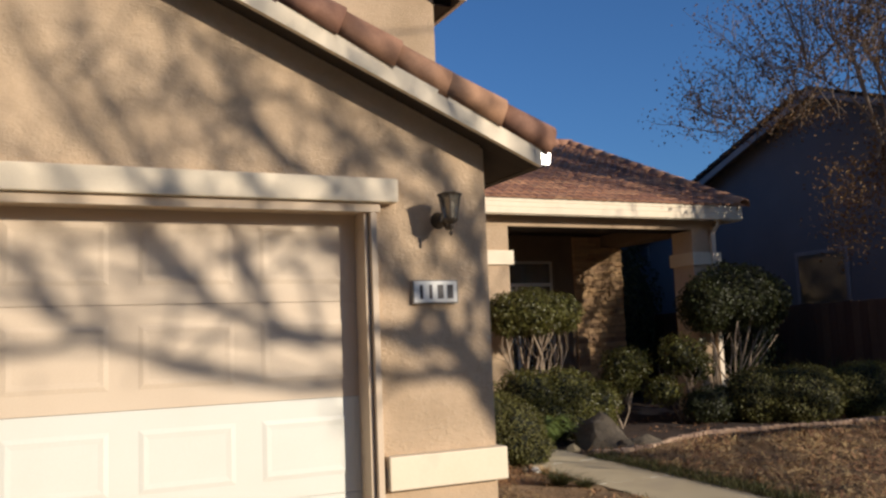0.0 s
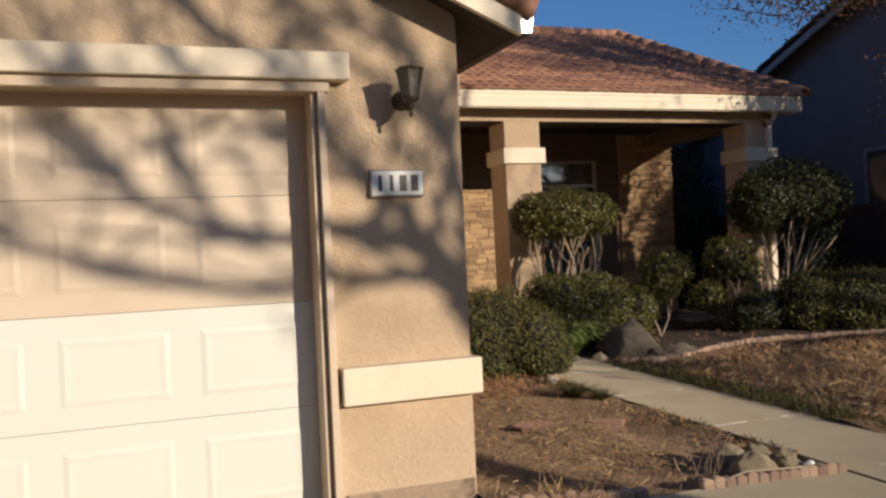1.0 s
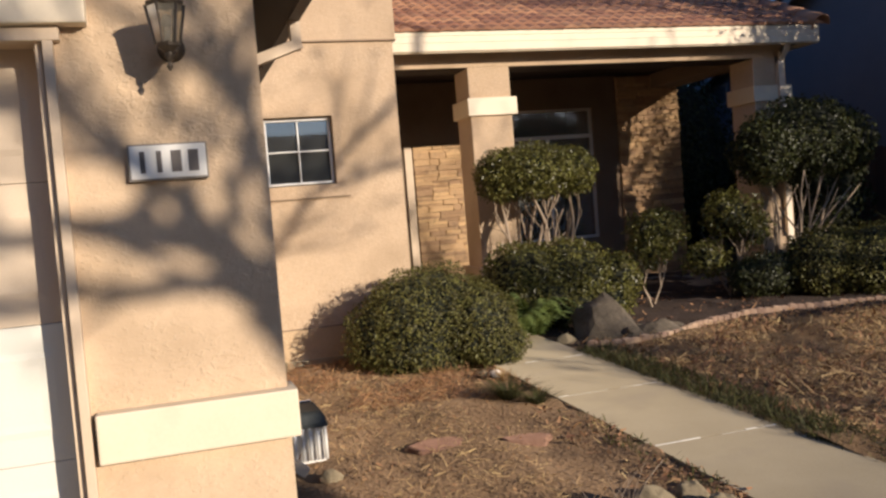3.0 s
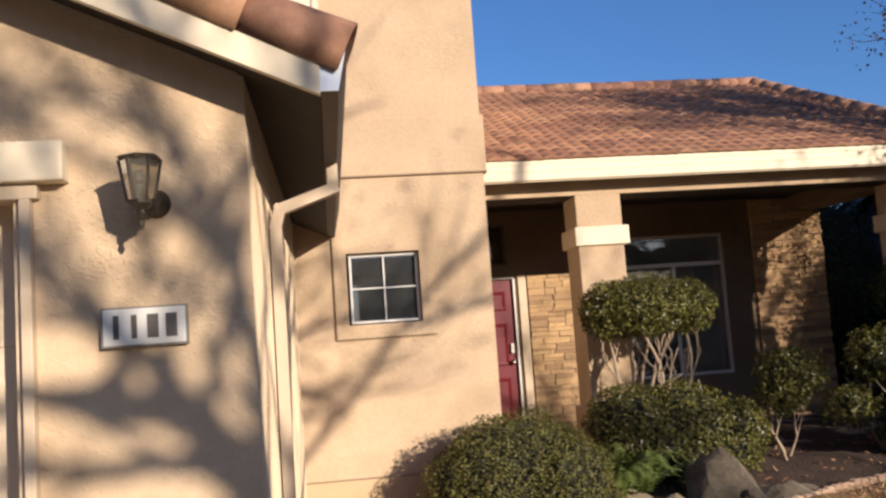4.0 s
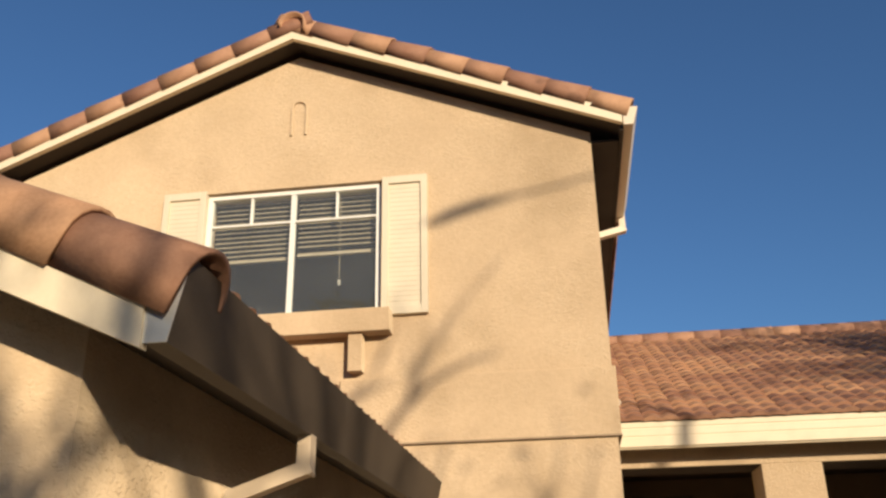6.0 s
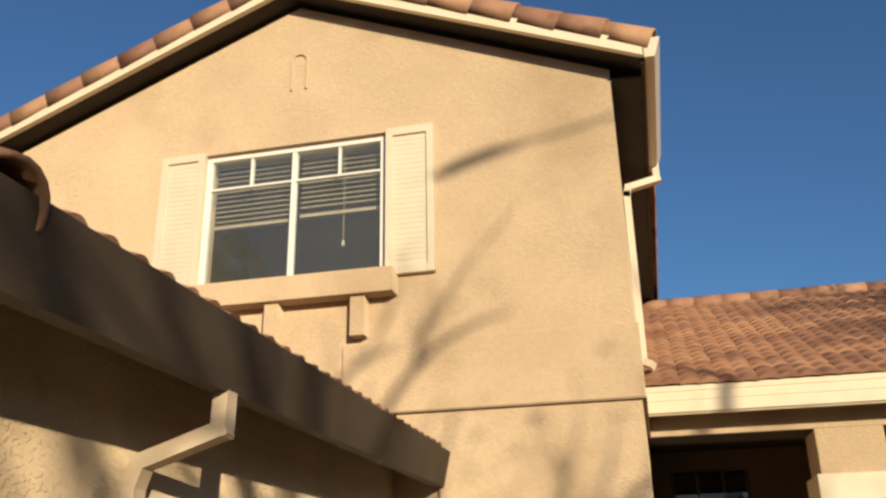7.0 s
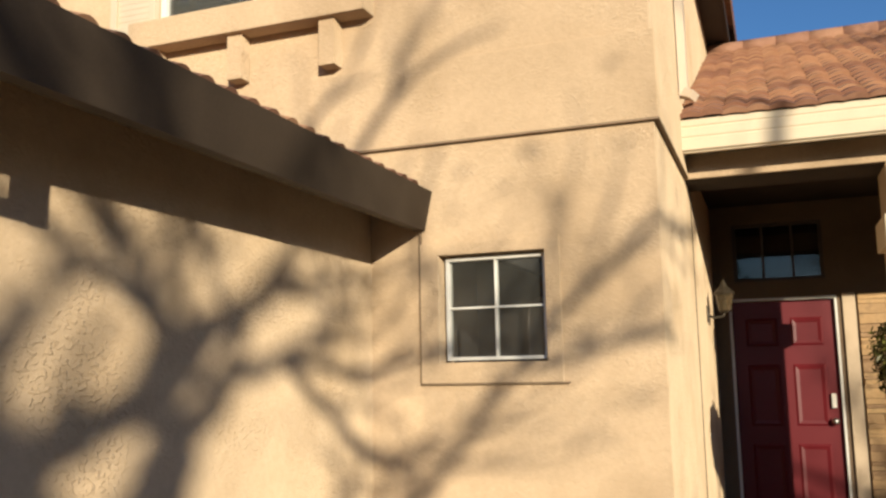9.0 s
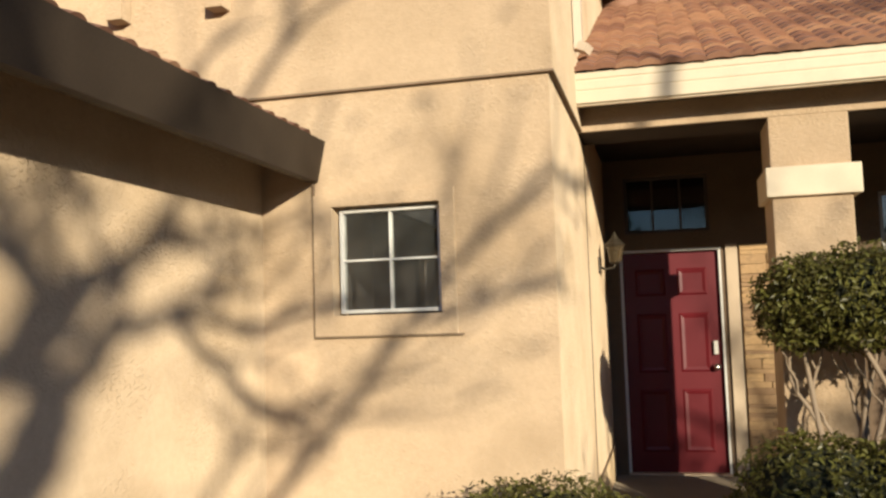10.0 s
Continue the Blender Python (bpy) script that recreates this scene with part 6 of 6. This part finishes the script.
    ([((6.39, 5.77, 0.3), 0.024), ((6.42, 5.95, 0.3), 0.020), ((6.50, 6.14, 0.3), 0.010)], 1),
    ([((5.85, 5.4, 0.1), 0.026), ((5.98, 5.81, 0.1), 0.024), ((6.11, 5.91, 0.1), 0.020), ((6.30, 5.99, 0.1), 0.010)], 1),
    ([((3.44, 4.24, 0.3), 0.034), ((3.26, 4.38, 0.3), 0.029), ((3.10, 4.61, 0.3), 0.024), ((3.05, 4.80, 0.3), 0.019), ((3.00, 4.99, 0.3), 0.014)], 1),
    ([((3.37, 4.72, 0.5), 0.022), ((3.10, 4.69, 0.5), 0.017), ((2.82, 4.73, 0.5), 0.012)], 1),
    ([((3.78, 4.23, -0.2), 0.032), ((3.59, 4.48, -0.2), 0.023), ((3.42, 4.62, -0.2), 0.014)], 1),
    ([((4.11, 4.19, -0.3), 0.036), ((4.05, 4.27, -0.3), 0.029), ((3.94, 4.54, -0.3), 0.022)], 1),
    ([((2.73, 4.74, 0.6), 0.022), ((2.83, 4.88, 0.6), 0.017), ((2.75, 5.19, 0.6), 0.012)], 1),
    ([((3.06, 3.92, 0.2), 0.028), ((3.33, 3.97, 0.2), 0.023), ((3.64, 4.34, 0.2), 0.019), ((3.88, 4.48, 0.2), 0.014)], 1),
    ([((2.82, 4.10, 0.0), 0.024), ((2.58, 4.08, 0.0), 0.018), ((2.35, 4.20, 0.0), 0.012)], 1),
    ([((5.3, 3.3, 0.2), 0.036), ((4.98, 3.7, 0), 0.032), ((4.75, 4.15, -0.2), 0.028), ((4.5, 4.8, -0.4), 0.018)], 1),
]
BOUGHS = [([((u, z + LIFT, w), rad) for (u, z, w), rad in limb], depth) for limb, depth in BOUGHS]
BOUGHS[0][0].insert(0, ((4.79, -0.3, 0), 0.19))
bare_tree("street_tree", (foot.x, foot.y, ground_z(foot.x, foot.y) - 0.05), BOUGHS, 21, 0.6, 1, LEAF_RUST, "low forking tree, nearly leafless, in the front yard", W0, 0.0, (0, 1, 1))
# Unseen tree, its boughs placed to cast dappled shade on the porch's right end.
U1, W1 = 12.4, -7.0
foot = SU * U1 + SH * W1
BOUGHS = [
    ([((U1, -0.2, 0), 0.16), ((U1, 1.5, 0), 0.14), ((U1 + 0.1, 3.0, 0), 0.11), ((U1, 5.0, 0), 0.07), ((U1, 6.6, 0), 0.03)], 3),
    ([((U1, 2.6, 0), 0.08), ((11.5, 3.4, 0), 0.06), ((10.6, 4.2, 0), 0.04), ((9.8, 4.8, 0), 0.02)], 2),
    ([((U1, 2.8, 0), 0.08), ((13.4, 3.8, 0), 0.06), ((14.4, 4.6, 0), 0.04), ((15.4, 5.2, 0), 0.02)], 2),
    ([((U1, 3.6, 0), 0.07), ((12.0, 4.6, 0.8), 0.05), ((11.3, 5.6, 1.2), 0.02)], 2),
    ([((U1, 3.8, 0), 0.07), ((13.2, 4.8, -0.8), 0.05), ((13.8, 6.0, -1.2), 0.02)], 2),
    ([((U1, 1.9, 0), 0.07), ((11.4, 2.5, 0.3), 0.05), ((10.4, 2.7, 0.4), 0.04), ((9.2, 2.6, 0.4), 0.025), ((8.4, 2.3, 0.4), 0.012)], 3),
    ([((U1, 2.2, 0), 0.06), ((11.2, 3.2, -0.5), 0.045), ((10.0, 3.6, -0.8), 0.03), ((9.0, 3.7, -0.9), 0.015)], 3),
    ([((U1, 2.0, 0), 0.06), ((13.2, 2.7, 0.5), 0.045), ((14.2, 3.1, 0.8), 0.03)], 3),
    ([((U1, 5.2, 0), 0.05), ((12.0, 6.4, 0.3), 0.04), ((11.8, 7.6, 0.5), 0.02)], 3),
    ([((U1, 5.0, 0), 0.05), ((13.0, 6.2, 0.3), 0.04), ((13.4, 7.5, 0.5), 0.02)], 3),
    ([((U1, 3.2, 0), 0.06), ((13.1, 3.5, 0.4), 0.05), ((13.6, 3.9, 0.6), 0.03), ((13.9, 4.5, 0.6), 0.02)], 3),
    ([((U1, 2.5, 0), 0.06), ((12.9, 2.9, 0.2), 0.05), ((13.5, 3.1, 0.3), 0.03), ((14.0, 3.5, 0.4), 0.02)], 3),
]
bare_tree("street_tree", (foot.x, foot.y, ground_z(foot.x, foot.y) - 0.05), BOUGHS, 33, 0.75, 8, LEAF_RUST, "second thin-crowned tree, unseen, placed to dapple the porch's right end", W1)


def neighbour_tree():
    r = random.Random(9)
    t = thing("autumn_tree", (10.55, 8.1, 0.15), "half-bare tree with small rust leaves before the neighbour's house", "tree")
    lines, leaves = [], []
    fork = Vector((10.5, 8.2, 2.5))
    lines.append([((10.55, 8.1, 0.1), 0.13), ((10.6, 8.15, 1.4), 0.11), (tuple(fork), 0.09)])
    for k in range(22):
        a = 2.4 * k + r.uniform(-0.3, 0.3)
        el = 0.25 + 1.0 * ((k * 0.382) % 1.0)
        d = Vector((math.cos(a) * math.cos(el), math.sin(a) * math.cos(el), math.sin(el)))
        d.x = d.x * (0.35 if d.x > 0 else 1.0)
        grow(r, lines, leaves, fork + Vector((0, 0, 0.5 * el)), d, r.uniform(1.8, 2.4), 0.038, 3, (1, 1, 2))
    for k, tip in enumerate(((10.3, 7.5, 3.2), (10.5, 6.9, 3.4), (10.15, 7.65, 2.9), (10.6, 7.2, 2.7), (10.4, 7.0, 3.0))):
        d = Vector(tip) - Vector((10.55, 8.15, 2.0))
        grow(r, lines, leaves, (10.55, 8.15, 2.0), d.normalized(), d.length, 0.03, 3, (1, 1, 2))
    def kept(p):
        # drops limbs that would show in the camera's view, and clears the neighbour's wall
        return 8.9 < p[0] < 11.6 and (p[2] > 4.5 or (p[0] > 9.9 and p[1] < 8.4))
    lines = [q for q in lines if all(kept(p[0]) for p in q)]
    leaves = [q for q in leaves if kept(q)]
    mesh_part("trunk", tubes("trunk", lines, BARK, 5), t)
    g = np.random.default_rng(4)
    c = np.repeat(np.array(leaves), 5, 0) + g.normal(0, 0.12, (len(leaves) * 5, 3))
    low = np.array([q for q in leaves if 9.8 < q[0] < 11.0 and 6.3 < q[1] < 8.4 and q[2] < 3.9])
    c = np.concatenate([c, np.repeat(low, 10, 0) + g.normal(0, 0.16, (len(low) * 10, 3))])
    # The first three clumps are put out of view to dapple the corner column.
    for mid in ((10.35, 7.45, 3.1), (10.15, 7.75, 3.25), (10.5, 7.1, 2.9), (10.62, 8.95, 3.5), (10.66, 9.0, 3.0), (10.6, 8.9, 2.65)):
        c = np.concatenate([c, np.array(mid) + g.normal(0, 0.22, (420, 3))])
    v, f = leaf_soup(g, c, np.tile((0, 0, 1.0), (len(c), 1)), 0.06, 0.036, 1.2)
    mesh_part("crown", pydata("crown", v, [tuple(map(int, q)) for q in f], LEAF_RUST), t)


neighbour_tree()


# ---- across the street and around: what the panes mirror, and unseen blockers of sky light ----
# Unseen houses, raised to block low sky light; the panes mirror them too.
def far_house(x, w, h):
    hs = thing("far_house", (x, -38, -0.2), "unseen stucco house across the street, raised to block low sky light", "house")
    bm = bmesh.new()
    box(bm, x - w / 2, x + w / 2, -44, -36, -0.3, h)
    part("wall", bm, FAR_WALL, hs)
    bm = bmesh.new()
    prism(bm, [(-44.5, h), (-40, h + 1.4), (-35.5, h)], "x", x - w / 2 - 0.4, x + w / 2 + 0.4)
    part("roof", bm, NB_ROOF, hs)


for x, w, h in ((-24, 15, 5.2), (-6, 16, 5.4), (12, 15, 5.2), (29, 15, 5.3), (46, 15, 5.2)):
    far_house(x, w, h)
for k, (x, y, r, h) in enumerate(((21, -31, 2.6, 6.4), (27, -33, 2.8, 7.0), (33, -32, 2.6, 6.6), (-18, -28, 2.6, 6.5))):
    shrub("street_oak", (x, y, -0.3), [(x, y, h - r, r, r, r * 1.1), (x + 1.5, y, h - r * 1.5, r * 0.7, r * 0.7, r * 0.7)], 5000, 0.5, 0.3, LEAF_DARK, 90 + k, "dark leafy tree across the street", [[((x, y, -0.4), 0.3), ((x, y, h - r), 0.2)]], bark=BARK, category="tree", uneven=0.3)

# Unseen trees added behind and beside the camera to hold back sky light.
for k, (x, y, r, h) in enumerate(((-11, -8, 4.6, 13), (-4.5, -13.5, 4.4, 11.5), (-23, -19, 4.2, 12), (-15.5, -20, 4.0, 13), (-8, -19, 3.8, 12), (-1.5, -21, 3.6, 12.5), (31, -15, 4.0, 12), (26.5, -8, 4.4, 12), (24, -1, 4.4, 12.5), (22, 5.5, 3.8, 11.5))):
    shrub("sky_blocking_evergreen", (x, y, -0.4), [(x, y, h * 0.62, r, r, h * 0.36), (x + 1.2, y + 0.5, h * 0.4, r * 0.9, r * 0.9, h * 0.25)], 7000, 0.55, 0.32, LEAF_DARK, 130 + k, "tall evergreen tree, unseen, added to hold back sky light", [[((x, y, -0.6), 0.35), ((x, y, h * 0.5), 0.22)]], bark=BARK, category="tree", uneven=0.3)

# ---- pieces of walls and roofs ----
stones(5.05, 5.95, 0.205, 2.2, DY, 3)
stones(8.06, 9.03, 0.205, 3.0, DY, 4)
porch_roof()
